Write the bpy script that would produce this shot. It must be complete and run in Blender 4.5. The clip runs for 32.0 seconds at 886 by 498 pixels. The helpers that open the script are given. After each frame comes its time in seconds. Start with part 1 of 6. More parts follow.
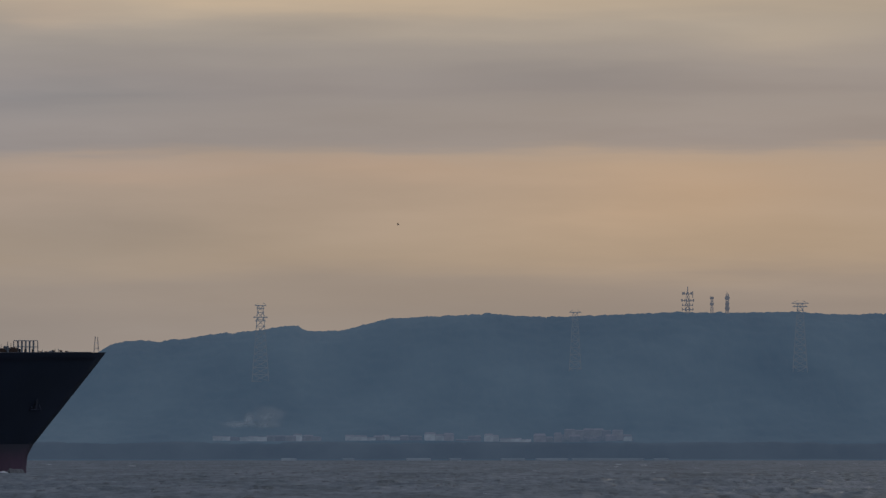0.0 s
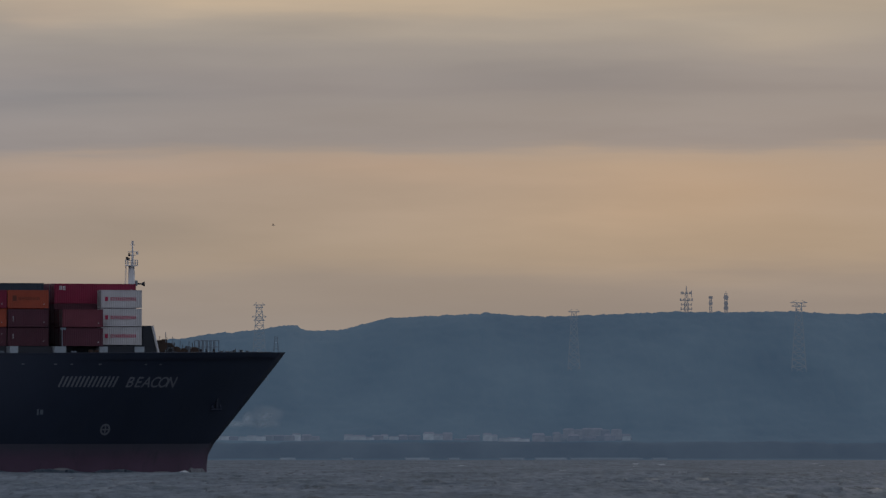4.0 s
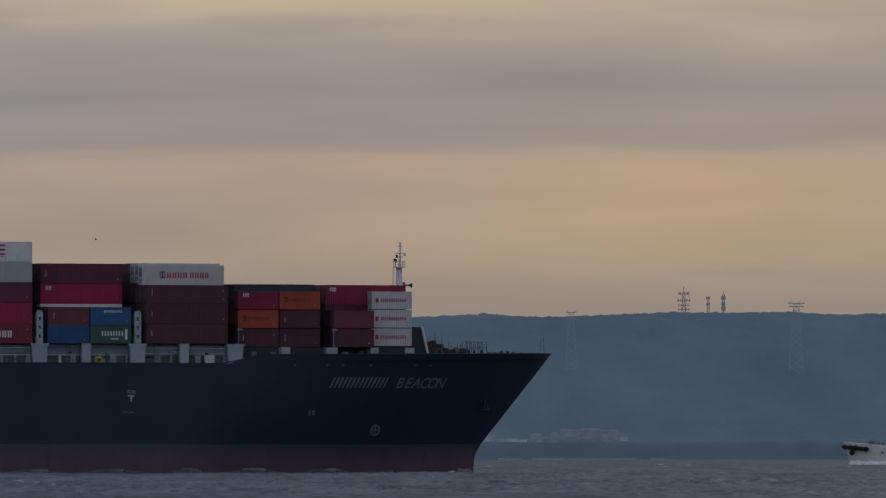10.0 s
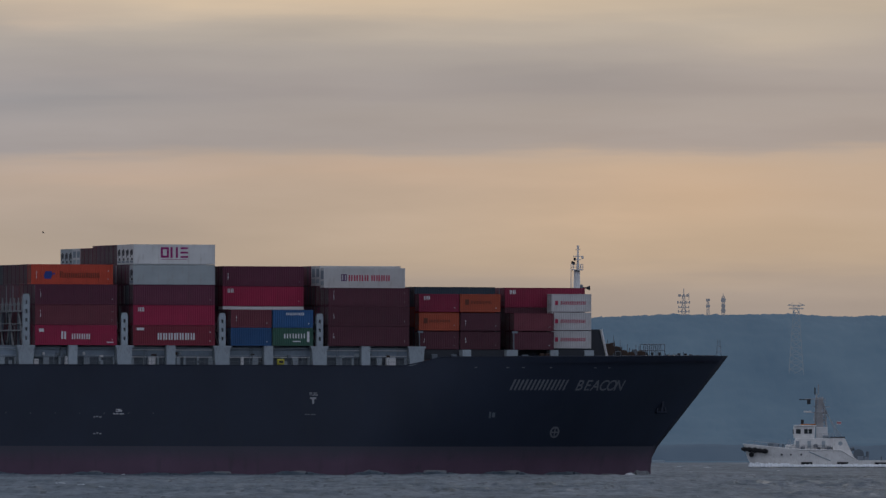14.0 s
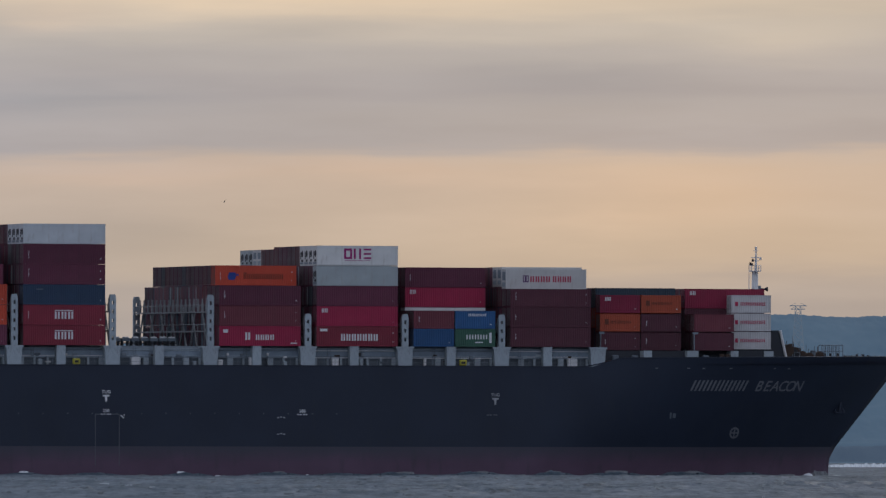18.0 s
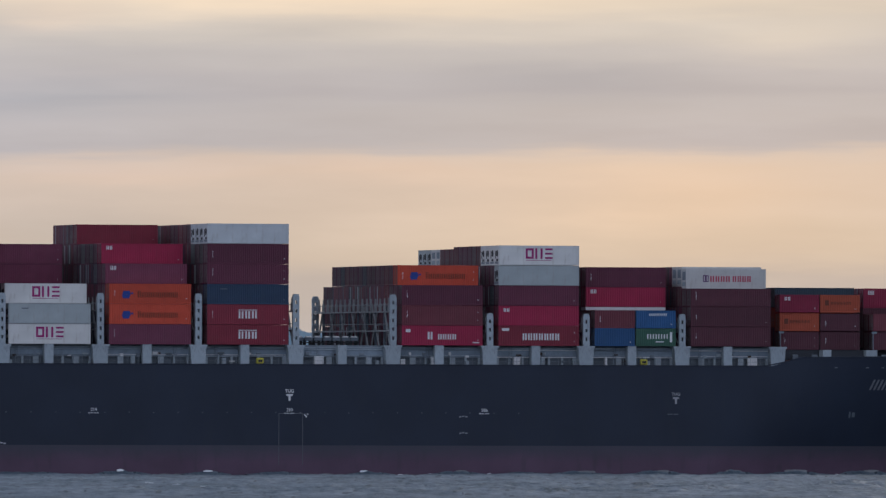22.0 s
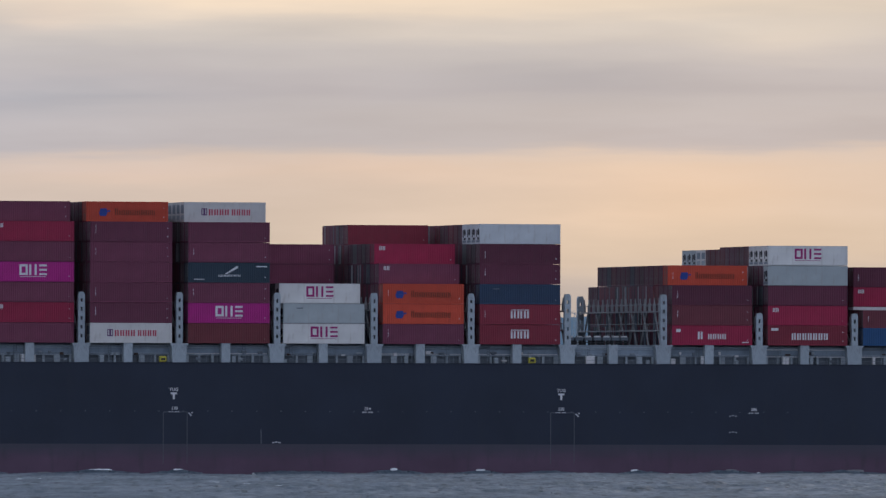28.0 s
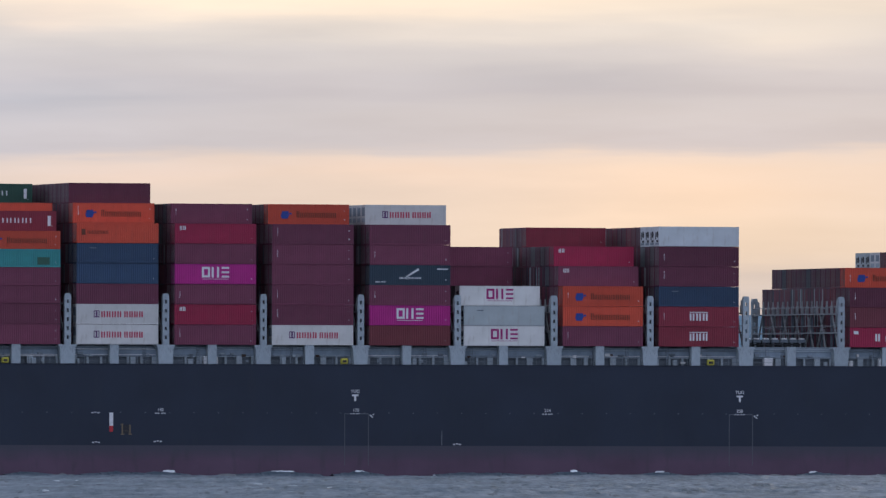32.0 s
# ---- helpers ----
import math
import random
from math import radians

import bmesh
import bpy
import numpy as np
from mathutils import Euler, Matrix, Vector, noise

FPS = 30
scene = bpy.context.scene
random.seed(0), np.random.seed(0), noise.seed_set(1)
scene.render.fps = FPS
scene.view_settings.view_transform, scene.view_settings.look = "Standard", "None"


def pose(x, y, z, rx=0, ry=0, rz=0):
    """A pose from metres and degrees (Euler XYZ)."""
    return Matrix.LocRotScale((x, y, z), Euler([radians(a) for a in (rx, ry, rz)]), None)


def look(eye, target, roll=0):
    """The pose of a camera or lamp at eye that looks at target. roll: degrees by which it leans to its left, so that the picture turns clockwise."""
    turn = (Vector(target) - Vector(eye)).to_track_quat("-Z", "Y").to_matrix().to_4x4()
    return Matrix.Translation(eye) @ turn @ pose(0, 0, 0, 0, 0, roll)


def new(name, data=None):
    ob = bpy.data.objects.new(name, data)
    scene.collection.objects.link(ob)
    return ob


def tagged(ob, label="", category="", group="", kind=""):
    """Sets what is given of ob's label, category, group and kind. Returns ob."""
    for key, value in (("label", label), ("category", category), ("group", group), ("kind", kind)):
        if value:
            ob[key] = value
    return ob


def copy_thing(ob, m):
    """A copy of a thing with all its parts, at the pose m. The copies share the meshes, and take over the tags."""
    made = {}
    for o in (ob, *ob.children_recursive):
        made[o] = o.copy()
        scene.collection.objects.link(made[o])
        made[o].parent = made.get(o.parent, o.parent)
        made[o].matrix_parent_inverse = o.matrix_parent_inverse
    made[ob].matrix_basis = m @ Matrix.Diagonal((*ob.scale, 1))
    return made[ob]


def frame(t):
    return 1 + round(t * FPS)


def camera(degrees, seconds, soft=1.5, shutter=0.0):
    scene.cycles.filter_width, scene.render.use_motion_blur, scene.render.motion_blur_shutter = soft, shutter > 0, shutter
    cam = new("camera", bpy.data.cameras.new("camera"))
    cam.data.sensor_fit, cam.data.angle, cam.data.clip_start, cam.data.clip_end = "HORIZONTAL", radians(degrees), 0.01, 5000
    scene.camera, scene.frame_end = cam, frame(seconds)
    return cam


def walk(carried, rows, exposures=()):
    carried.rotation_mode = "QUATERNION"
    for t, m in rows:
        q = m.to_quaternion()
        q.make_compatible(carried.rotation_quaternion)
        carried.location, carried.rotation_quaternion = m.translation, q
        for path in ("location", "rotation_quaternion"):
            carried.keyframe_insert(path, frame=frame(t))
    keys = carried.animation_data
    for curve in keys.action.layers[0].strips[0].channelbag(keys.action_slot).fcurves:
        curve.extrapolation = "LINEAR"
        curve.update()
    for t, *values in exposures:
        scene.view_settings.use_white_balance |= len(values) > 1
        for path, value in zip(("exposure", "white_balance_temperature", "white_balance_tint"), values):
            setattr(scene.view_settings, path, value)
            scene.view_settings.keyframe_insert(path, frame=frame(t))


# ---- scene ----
# ---------------------------------------------------------------- camera
EYE = 2.82
cam = camera(3.8857, 32.0, soft=1.4)
# seconds, tilt above level, turn to the left (degrees)
SWAY = [
    (0.0, 0.8874, 0.0000),
    (0.5, 0.8875, -0.0010),
    (1.0, 0.8837, -0.0026),
    (1.5, 0.8853, -0.0018),
    (2.0, 0.8868, -0.0036),
    (2.5, 0.8879, -0.0063),
    (3.0, 0.8865, -0.0047),
    (3.5, 0.8852, -0.0050),
    (5.5, 0.8880, -0.0087),
    (6.0, 0.8901, -0.0104),
    (6.5, 0.8879, -0.0118),
    (7.0, 0.8873, -0.0115),
    (7.5, 0.8899, -0.0138),
    (8.0, 0.8905, -0.0123),
    (8.5, 0.8970, -0.0177),
    (9.0, 0.8956, -0.0147),
    (9.5, 0.8881, -0.0182),
    (10.0, 0.8874, -0.0168),
    (10.5, 0.8902, -0.0184),
    (11.0, 0.8970, -0.0202),
    (11.5, 0.8907, -0.0195),
    (12.0, 0.8935, -0.0204),
    (12.5, 0.8939, -0.0176),
    (13.0, 0.8962, -0.0199),
    (13.5, 0.8966, -0.0189),
    (14.0, 0.8964, -0.0173),
    (14.5, 0.8984, -0.0171),
    (16.5, 0.8974, -0.0129),
    (17.0, 0.8992, -0.0106),
    (17.5, 0.8936, -0.0103),
    (18.0, 0.8987, -0.0090),
    (18.5, 0.8959, -0.0079),
    (19.0, 0.8959, -0.0099),
    (19.5, 0.8969, -0.0088),
    (20.0, 0.8949, -0.0047),
    (20.5, 0.8939, -0.0035),
    (21.0, 0.8967, -0.0032),
    (21.5, 0.8924, -0.0041),
    (22.0, 0.8946, -0.0013),
    (22.5, 0.8979, 0.0004),
    (23.0, 0.9012, 0.0006),
    (23.5, 0.8960, -0.0012),
    (24.0, 0.8961, -0.0016),
    (24.5, 0.9004, 0.0025),
    (25.0, 0.8961, 0.0024),
    (25.5, 0.8921, 0.0021),
    (27.5, 0.8944, 0.0062),
    (28.0, 0.8909, 0.0063),
    (28.5, 0.8896, 0.0077),
    (29.0, 0.8966, 0.0087),
    (29.5, 0.8943, 0.0075),
    (30.0, 0.8918, 0.0085),
    (30.5, 0.8885, 0.0115),
    (31.0, 0.8953, 0.0096),
    (31.5, 0.8959, 0.0080),
    (32.0, 0.8988, 0.0070),
]
walk(cam, [(t, pose(0, 0, EYE, 90 + tilt, 0, turn)) for t, tilt, turn in SWAY],
     exposures=[(0.0, 0.0, 6500, 10), (9.0, 0.0, 6480, 10), (12.0, 0.02, 6440, 10), (13.0, 0.17, 6420, 10), (14.0, 0.27, 6400, 10), (17.0, 0.45, 6320, 10), (20.0, 0.65, 6215, 10),
                (21.0, 0.75, 6165, 10), (22.0, 0.8, 6130, 10), (23.0, 0.82, 6100, 10), (25.0, 0.82, 6085, 11), (28.0, 0.82, 6100, 11), (30.0, 1.06, 6050, 11), (32.0, 1.1, 5985, 11)])

# ---------------------------------------------------------------- world and sun


def world_sky():
    world = bpy.data.worlds.new("evening_sky")
    scene.world = world
    world.use_nodes = True
    nt = world.node_tree
    nt.nodes.clear()
    N, L = nt.nodes.new, nt.links.new

    def math_node(op, a, b=None):
        n = N("ShaderNodeMath")
        n.operation = op
        for i, v in enumerate((a, b)):
            if v is None:
                continue
            if isinstance(v, (int, float)):
                n.inputs[i].default_value = v
            else:
                L(v, n.inputs[i])
        return n.outputs[0]

    coord = N("ShaderNodeTexCoord")
    split = N("ShaderNodeSeparateXYZ")
    L(coord.outputs["Generated"], split.inputs[0])
    x, y, z = split.outputs
    # long, flat cloud banks: noise stretched along the horizon
    comb = N("ShaderNodeCombineXYZ")
    L(math_node("MULTIPLY", x, 34.0), comb.inputs[0])
    L(math_node("MULTIPLY", y, 34.0), comb.inputs[1])
    L(math_node("MULTIPLY", z, 210.0), comb.inputs[2])
    big = N("ShaderNodeTexNoise")
    big.inputs["Scale"].default_value = 1.0
    big.inputs["Detail"].default_value = 5.0
    big.inputs["Roughness"].default_value = 0.5
    L(comb.outputs[0], big.inputs["Vector"])
    comb2 = N("ShaderNodeCombineXYZ")
    L(math_node("MULTIPLY", x, 60.0), comb2.inputs[0])
    L(math_node("MULTIPLY", y, 60.0), comb2.inputs[1])
    L(math_node("MULTIPLY", z, 900.0), comb2.inputs[2])
    fine = N("ShaderNodeTexNoise")
    fine.inputs["Scale"].default_value = 1.0
    fine.inputs["Detail"].default_value = 4.0
    L(comb2.outputs[0], fine.inputs["Vector"])
    wobble = math_node("MULTIPLY", math_node("SUBTRACT", big.outputs["Fac"], 0.5), 0.0035)
    wobble2 = math_node("MULTIPLY", math_node("SUBTRACT", fine.outputs["Fac"], 0.5), 0.0016)
    height = math_node("ADD", math_node("ADD", z, wobble), wobble2)
    # the banks dip slightly to the left of north
    height = math_node("ADD", height, math_node("MULTIPLY", x, -0.012))
    ramp = N("ShaderNodeValToRGB")
    L(math_node("MULTIPLY", height, 20.0), ramp.inputs[0])
    cr = ramp.color_ramp
    cr.interpolation = "EASE"
    tone = (0.848, 0.928, 1.0)
    stops = [(0.0, (0.295, 0.25, 0.215)), (0.19, (0.295, 0.25, 0.212)), (0.25, (0.325, 0.265, 0.216)),
             (0.30, (0.385, 0.292, 0.215)), (0.425, (0.41, 0.305, 0.23)), (0.452, (0.40, 0.305, 0.238)),
             (0.474, (0.296, 0.26, 0.240)), (0.505, (0.314, 0.275, 0.252)), (0.528, (0.306, 0.27, 0.250)),
             (0.546, (0.286, 0.254, 0.240)), (0.57, (0.298, 0.263, 0.245)), (0.615, (0.322, 0.280, 0.250)), (0.65, (0.372, 0.314, 0.262)),
             (0.685, (0.44, 0.352, 0.270)), (0.715, (0.495, 0.375, 0.265)),
             (0.80, (0.36, 0.33, 0.31)), (1.0, (0.24, 0.255, 0.29))]
    cr.elements[0].position, cr.elements[0].color = stops[0][0], (*(a * b for a, b in zip(stops[0][1], tone)), 1)
    cr.elements[1].position, cr.elements[1].color = stops[-1][0], (*(a * b for a, b in zip(stops[-1][1], tone)), 1)
    for p, c in stops[1:-1]:
        e = cr.elements.new(p)
        e.color = (*(a * b for a, b in zip(c, tone)), 1)
    # soft brighter and darker stretches along the banks
    patch = N("ShaderNodeMapRange")
    patch.inputs["From Min"].default_value, patch.inputs["From Max"].default_value = 0.3, 0.7
    patch.inputs["To Min"].default_value, patch.inputs["To Max"].default_value = 0.93, 1.07
    L(big.outputs["Fac"], patch.inputs["Value"])
    # a warm glow in the clouds before the hidden sun
    x_wavy = math_node("ADD", x, math_node("MULTIPLY", math_node("SUBTRACT", big.outputs["Fac"], 0.5), 0.02))
    z_wavy = math_node("ADD", height, math_node("MULTIPLY", x, 0.012))

    def cloud_patch(x0, z0, wide, tall, color):
        """A soft lit or dull stretch of cloud, centred on a direction, with a ragged outline."""
        dx = math_node("MULTIPLY", math_node("SUBTRACT", x_wavy, x0), 1.0 / wide)
        dz = math_node("MULTIPLY", math_node("SUBTRACT", z_wavy, z0), 1.0 / tall)
        dist = math_node("ADD", math_node("MULTIPLY", dx, dx), math_node("MULTIPLY", dz, dz))
        soft = math_node("POWER", 2.718, math_node("MULTIPLY", dist, -1.0))
        n = N("ShaderNodeVectorMath")
        n.operation = "SCALE"
        n.inputs[0].default_value = color
        L(soft, n.inputs["Scale"])
        return n.outputs[0]

    patches = [cloud_patch(*p) for p in (
        (0.0185, 0.0190, 0.0170, 0.0050, (0.040, 0.019, 0.004)),
        (0.0175, 0.0200, 0.0080, 0.0028, (0.030, 0.012, 0.000)),
        (0.0285, 0.0318, 0.0055, 0.0016, (0.040, 0.026, 0.008)),
        (0.0085, 0.0287, 0.0095, 0.0020, (-0.036, -0.026, -0.016)),
        (-0.0290, 0.0272, 0.0090, 0.0011, (-0.022, -0.010, -0.004)),
        (-0.0240, 0.0217, 0.0090, 0.0010, (0.028, 0.008, 0.000)),
        (-0.0050, 0.0217, 0.0090, 0.0011, (0.030, 0.009, 0.000)),
        (-0.0290, 0.0165, 0.0100, 0.0030, (-0.024, -0.010, 0.002)),
        (-0.0080, 0.0348, 0.0200, 0.0019, (0.080, 0.045, 0.014)),
        (-0.0310, 0.0335, 0.0060, 0.0013, (0.030, 0.010, 0.000)),
        (0.0220, 0.0118, 0.0220, 0.0026, (-0.050, -0.034, -0.016)),
        (0.0200, 0.0245, 0.0180, 0.0012, (-0.020, -0.016, -0.010)))]
    # greyer towards the west
    west = N("ShaderNodeMapRange")
    west.inputs["From Min"].default_value, west.inputs["From Max"].default_value = -0.034, 0.008
    L(x, west.inputs["Value"])
    tint = N("ShaderNodeMix")
    tint.data_type = "RGBA"
    L(west.outputs[0], tint.inputs["Factor"])
    tint.inputs[6].default_value, tint.inputs[7].default_value = (0.93, 0.965, 1.03, 1), (1, 1, 1, 1)
    tinted = N("ShaderNodeVectorMath")
    tinted.operation = "MULTIPLY"
    L(ramp.outputs[0], tinted.inputs[0])
    L(tint.outputs[2], tinted.inputs[1])
    warm = N("ShaderNodeVectorMath")
    L(tinted.outputs[0], warm.inputs[0])
    for p in patches[:-1]:
        L(p, warm.inputs[1])
        more = N("ShaderNodeVectorMath")
        L(warm.outputs[0], more.inputs[0])
        warm = more
    L(patches[-1], warm.inputs[1])
    cloud = N("ShaderNodeVectorMath")
    cloud.operation = "SCALE"
    L(warm.outputs[0], cloud.inputs[0])
    L(patch.outputs[0], cloud.inputs["Scale"])
    # the warm glow fades to a cool grey overcast away from the north
    away = N("ShaderNodeMapRange")
    away.inputs["From Min"].default_value, away.inputs["From Max"].default_value = 0.9, -0.3
    L(y, away.inputs["Value"])
    cool = N("ShaderNodeMix")
    cool.data_type = "RGBA"
    L(away.outputs[0], cool.inputs["Factor"])
    L(cloud.outputs[0], cool.inputs[6])
    cool.inputs[7].default_value = (0.325, 0.35, 0.43, 1)
    sky = N("ShaderNodeTexSky")
    sky.sky_type = "NISHITA"
    sky.sun_disc = False
    sky.sun_elevation, sky.sun_rotation = radians(4.0), radians(20.0)
    b1, b2, add = N("ShaderNodeBackground"), N("ShaderNodeBackground"), N("ShaderNodeAddShader")
    L(cool.outputs[2], b1.inputs[0])
    L(sky.outputs[0], b2.inputs[0])
    b1.inputs[1].default_value = 1.0
    b2.inputs[1].default_value = 0.004
    L(b1.outputs[0], add.inputs[0])
    L(b2.outputs[0], add.inputs[1])
    L(add.outputs[0], N("ShaderNodeOutputWorld").inputs[0])


world_sky()
# the low sun behind the cloud bank: weak and very wide
sun = new("sun", bpy.data.lights.new("sun", "SUN"))
sun.data.energy, sun.data.angle, sun.data.color = 0.25, radians(25), (1.0, 0.86, 0.7)
sun.matrix_world = look((300, 1000, 250), (0, 0, 0))

# ---------------------------------------------------------------- materials


def node_material(name):
    m = bpy.data.materials.new(name)
    m.use_nodes = True
    nt = m.node_tree
    return m, nt, nt.nodes["Principled BSDF"]


def paint(name, color, rough=0.55, metal=0.0, vary=0.14, scale=0.6, dirt=0.25, dirt_color=(0.05, 0.035, 0.03), bump=0.05, random_vary=0.0):
    """Weathered paint: two scales of variation, dirt streaked down the sheet, fine relief."""
    m, nt, bsdf = node_material(name)
    N, L = nt.nodes.new, nt.links.new
    coord = N("ShaderNodeTexCoord")
    mapping = N("ShaderNodeMapping")
    mapping.inputs["Scale"].default_value = (1.0, 1.0, 0.22)
    L(coord.outputs["Object"], mapping.inputs[0])
    n1 = N("ShaderNodeTexNoise")
    n1.inputs["Scale"].default_value, n1.inputs["Detail"].default_value = scale, 4
    L(coord.outputs["Object"], n1.inputs["Vector"])
    n2 = N("ShaderNodeTexNoise")
    n2.inputs["Scale"].default_value, n2.inputs["Detail"].default_value = scale * 5, 6
    L(mapping.outputs[0], n2.inputs["Vector"])
    hsv = N("ShaderNodeHueSaturation")
    hsv.inputs["Color"].default_value = (*color, 1)
    mr = N("ShaderNodeMapRange")
    mr.inputs["To Min"].default_value, mr.inputs["To Max"].default_value = 1 - vary, 1 + vary
    L(n1.outputs["Fac"], mr.inputs["Value"])
    val = mr.outputs[0]
    if random_vary:
        info = N("ShaderNodeObjectInfo")
        mr2 = N("ShaderNodeMapRange")
        mr2.inputs["To Min"].default_value, mr2.inputs["To Max"].default_value = 1 - random_vary, 1 + random_vary
        L(info.outputs["Random"], mr2.inputs["Value"])
        mul = N("ShaderNodeMath")
        mul.operation = "MULTIPLY"
        L(val, mul.inputs[0])
        L(mr2.outputs[0], mul.inputs[1])
        val = mul.outputs[0]
    L(val, hsv.inputs["Value"])
    spots = N("ShaderNodeMapRange")
    spots.inputs["From Min"].default_value, spots.inputs["From Max"].default_value = 0.55, 0.75
    spots.inputs["To Max"].default_value = dirt
    L(n2.outputs["Fac"], spots.inputs["Value"])
    mix = N("ShaderNodeMix")
    mix.data_type = "RGBA"
    L(spots.outputs[0], mix.inputs["Factor"])
    L(hsv.outputs[0], mix.inputs[6])
    mix.inputs[7].default_value = (*dirt_color, 1)
    L(mix.outputs[2], bsdf.inputs["Base Color"])
    bsdf.inputs["Roughness"].default_value = rough
    bsdf.inputs["Metallic"].default_value = metal
    bsdf.inputs["Specular IOR Level"].default_value = 0.3
    if bump:
        bp = N("ShaderNodeBump")
        bp.inputs["Strength"].default_value, bp.inputs["Distance"].default_value = bump, 0.05
        L(n2.outputs["Fac"], bp.inputs["Height"])
        L(bp.outputs[0], bsdf.inputs["Normal"])
    return m


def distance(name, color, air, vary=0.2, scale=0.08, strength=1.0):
    """Backdrop of the far shore: dull surface whose emission paints in kilometres of lit air."""
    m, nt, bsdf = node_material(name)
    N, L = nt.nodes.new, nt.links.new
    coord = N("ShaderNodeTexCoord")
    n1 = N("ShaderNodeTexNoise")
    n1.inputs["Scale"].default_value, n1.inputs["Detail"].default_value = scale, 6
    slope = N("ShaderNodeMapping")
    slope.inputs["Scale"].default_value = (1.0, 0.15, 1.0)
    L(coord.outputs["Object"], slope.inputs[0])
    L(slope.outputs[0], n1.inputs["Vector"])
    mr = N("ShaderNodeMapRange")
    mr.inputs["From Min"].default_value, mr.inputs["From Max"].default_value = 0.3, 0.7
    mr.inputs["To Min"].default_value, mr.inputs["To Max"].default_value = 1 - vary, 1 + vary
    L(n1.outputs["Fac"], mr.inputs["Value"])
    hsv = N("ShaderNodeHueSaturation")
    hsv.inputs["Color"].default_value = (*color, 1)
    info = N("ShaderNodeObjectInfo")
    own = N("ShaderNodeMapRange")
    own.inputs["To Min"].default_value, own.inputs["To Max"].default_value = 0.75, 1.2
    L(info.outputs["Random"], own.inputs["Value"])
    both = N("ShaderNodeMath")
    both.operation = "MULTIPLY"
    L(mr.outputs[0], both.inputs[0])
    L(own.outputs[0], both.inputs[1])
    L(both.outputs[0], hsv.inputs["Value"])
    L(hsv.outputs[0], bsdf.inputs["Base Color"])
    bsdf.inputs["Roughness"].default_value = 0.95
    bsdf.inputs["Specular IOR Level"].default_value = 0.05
    # lit air painted in as glow; the shore itself gives off none
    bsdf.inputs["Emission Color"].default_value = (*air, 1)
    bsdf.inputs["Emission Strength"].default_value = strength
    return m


def sea_material():
    """Choppy water: dull blue-grey body, weak sheen, wave shading painted in as streaks and dark dashes."""
    m, nt, bsdf = node_material("sea_water")
    N, L = nt.nodes.new, nt.links.new
    coord = N("ShaderNodeTexCoord")

    def streaks(sx, sy, detail):
        mp = N("ShaderNodeMapping")
        mp.inputs["Scale"].default_value = (sx, sy, 1.0)
        L(coord.outputs["Object"], mp.inputs[0])
        n = N("ShaderNodeTexNoise")
        n.inputs["Scale"].default_value, n.inputs["Detail"].default_value = 1.0, detail
        n.inputs["Roughness"].default_value = 0.6
        L(mp.outputs[0], n.inputs["Vector"])
        return n.outputs["Fac"]

    ripple = streaks(0.55, 0.2, 5)
    bp = N("ShaderNodeBump")
    bp.inputs["Strength"].default_value, bp.inputs["Distance"].default_value = 0.8, 0.4
    L(ripple, bp.inputs["Height"])
    L(bp.outputs[0], bsdf.inputs["Normal"])
    # pale and dark bands: shading of the waves painted into the base colour
    both = N("ShaderNodeMix")
    both.inputs["Factor"].default_value = 0.45
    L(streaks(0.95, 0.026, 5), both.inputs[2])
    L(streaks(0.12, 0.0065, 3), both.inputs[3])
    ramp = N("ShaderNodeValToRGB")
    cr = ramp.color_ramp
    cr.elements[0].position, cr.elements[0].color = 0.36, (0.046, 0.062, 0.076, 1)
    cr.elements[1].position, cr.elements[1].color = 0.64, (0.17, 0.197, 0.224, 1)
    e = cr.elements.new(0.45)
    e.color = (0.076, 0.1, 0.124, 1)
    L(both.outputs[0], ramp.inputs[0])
    # short dark dashes: painted shade of steep wave faces
    face_shade = N("ShaderNodeMapRange")
    face_shade.inputs["From Min"].default_value, face_shade.inputs["From Max"].default_value = 0.61, 0.66
    face_shade.inputs["To Max"].default_value = 0.75
    L(streaks(0.85, 0.018, 3), face_shade.inputs["Value"])
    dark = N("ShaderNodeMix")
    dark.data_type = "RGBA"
    L(face_shade.outputs[0], dark.inputs["Factor"])
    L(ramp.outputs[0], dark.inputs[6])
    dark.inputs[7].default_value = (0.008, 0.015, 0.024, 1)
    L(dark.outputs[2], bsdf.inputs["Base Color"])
    bsdf.inputs["Roughness"].default_value = 0.4
    bsdf.inputs["IOR"].default_value = 1.333
    bsdf.inputs["Specular IOR Level"].default_value = 0.025
    return m


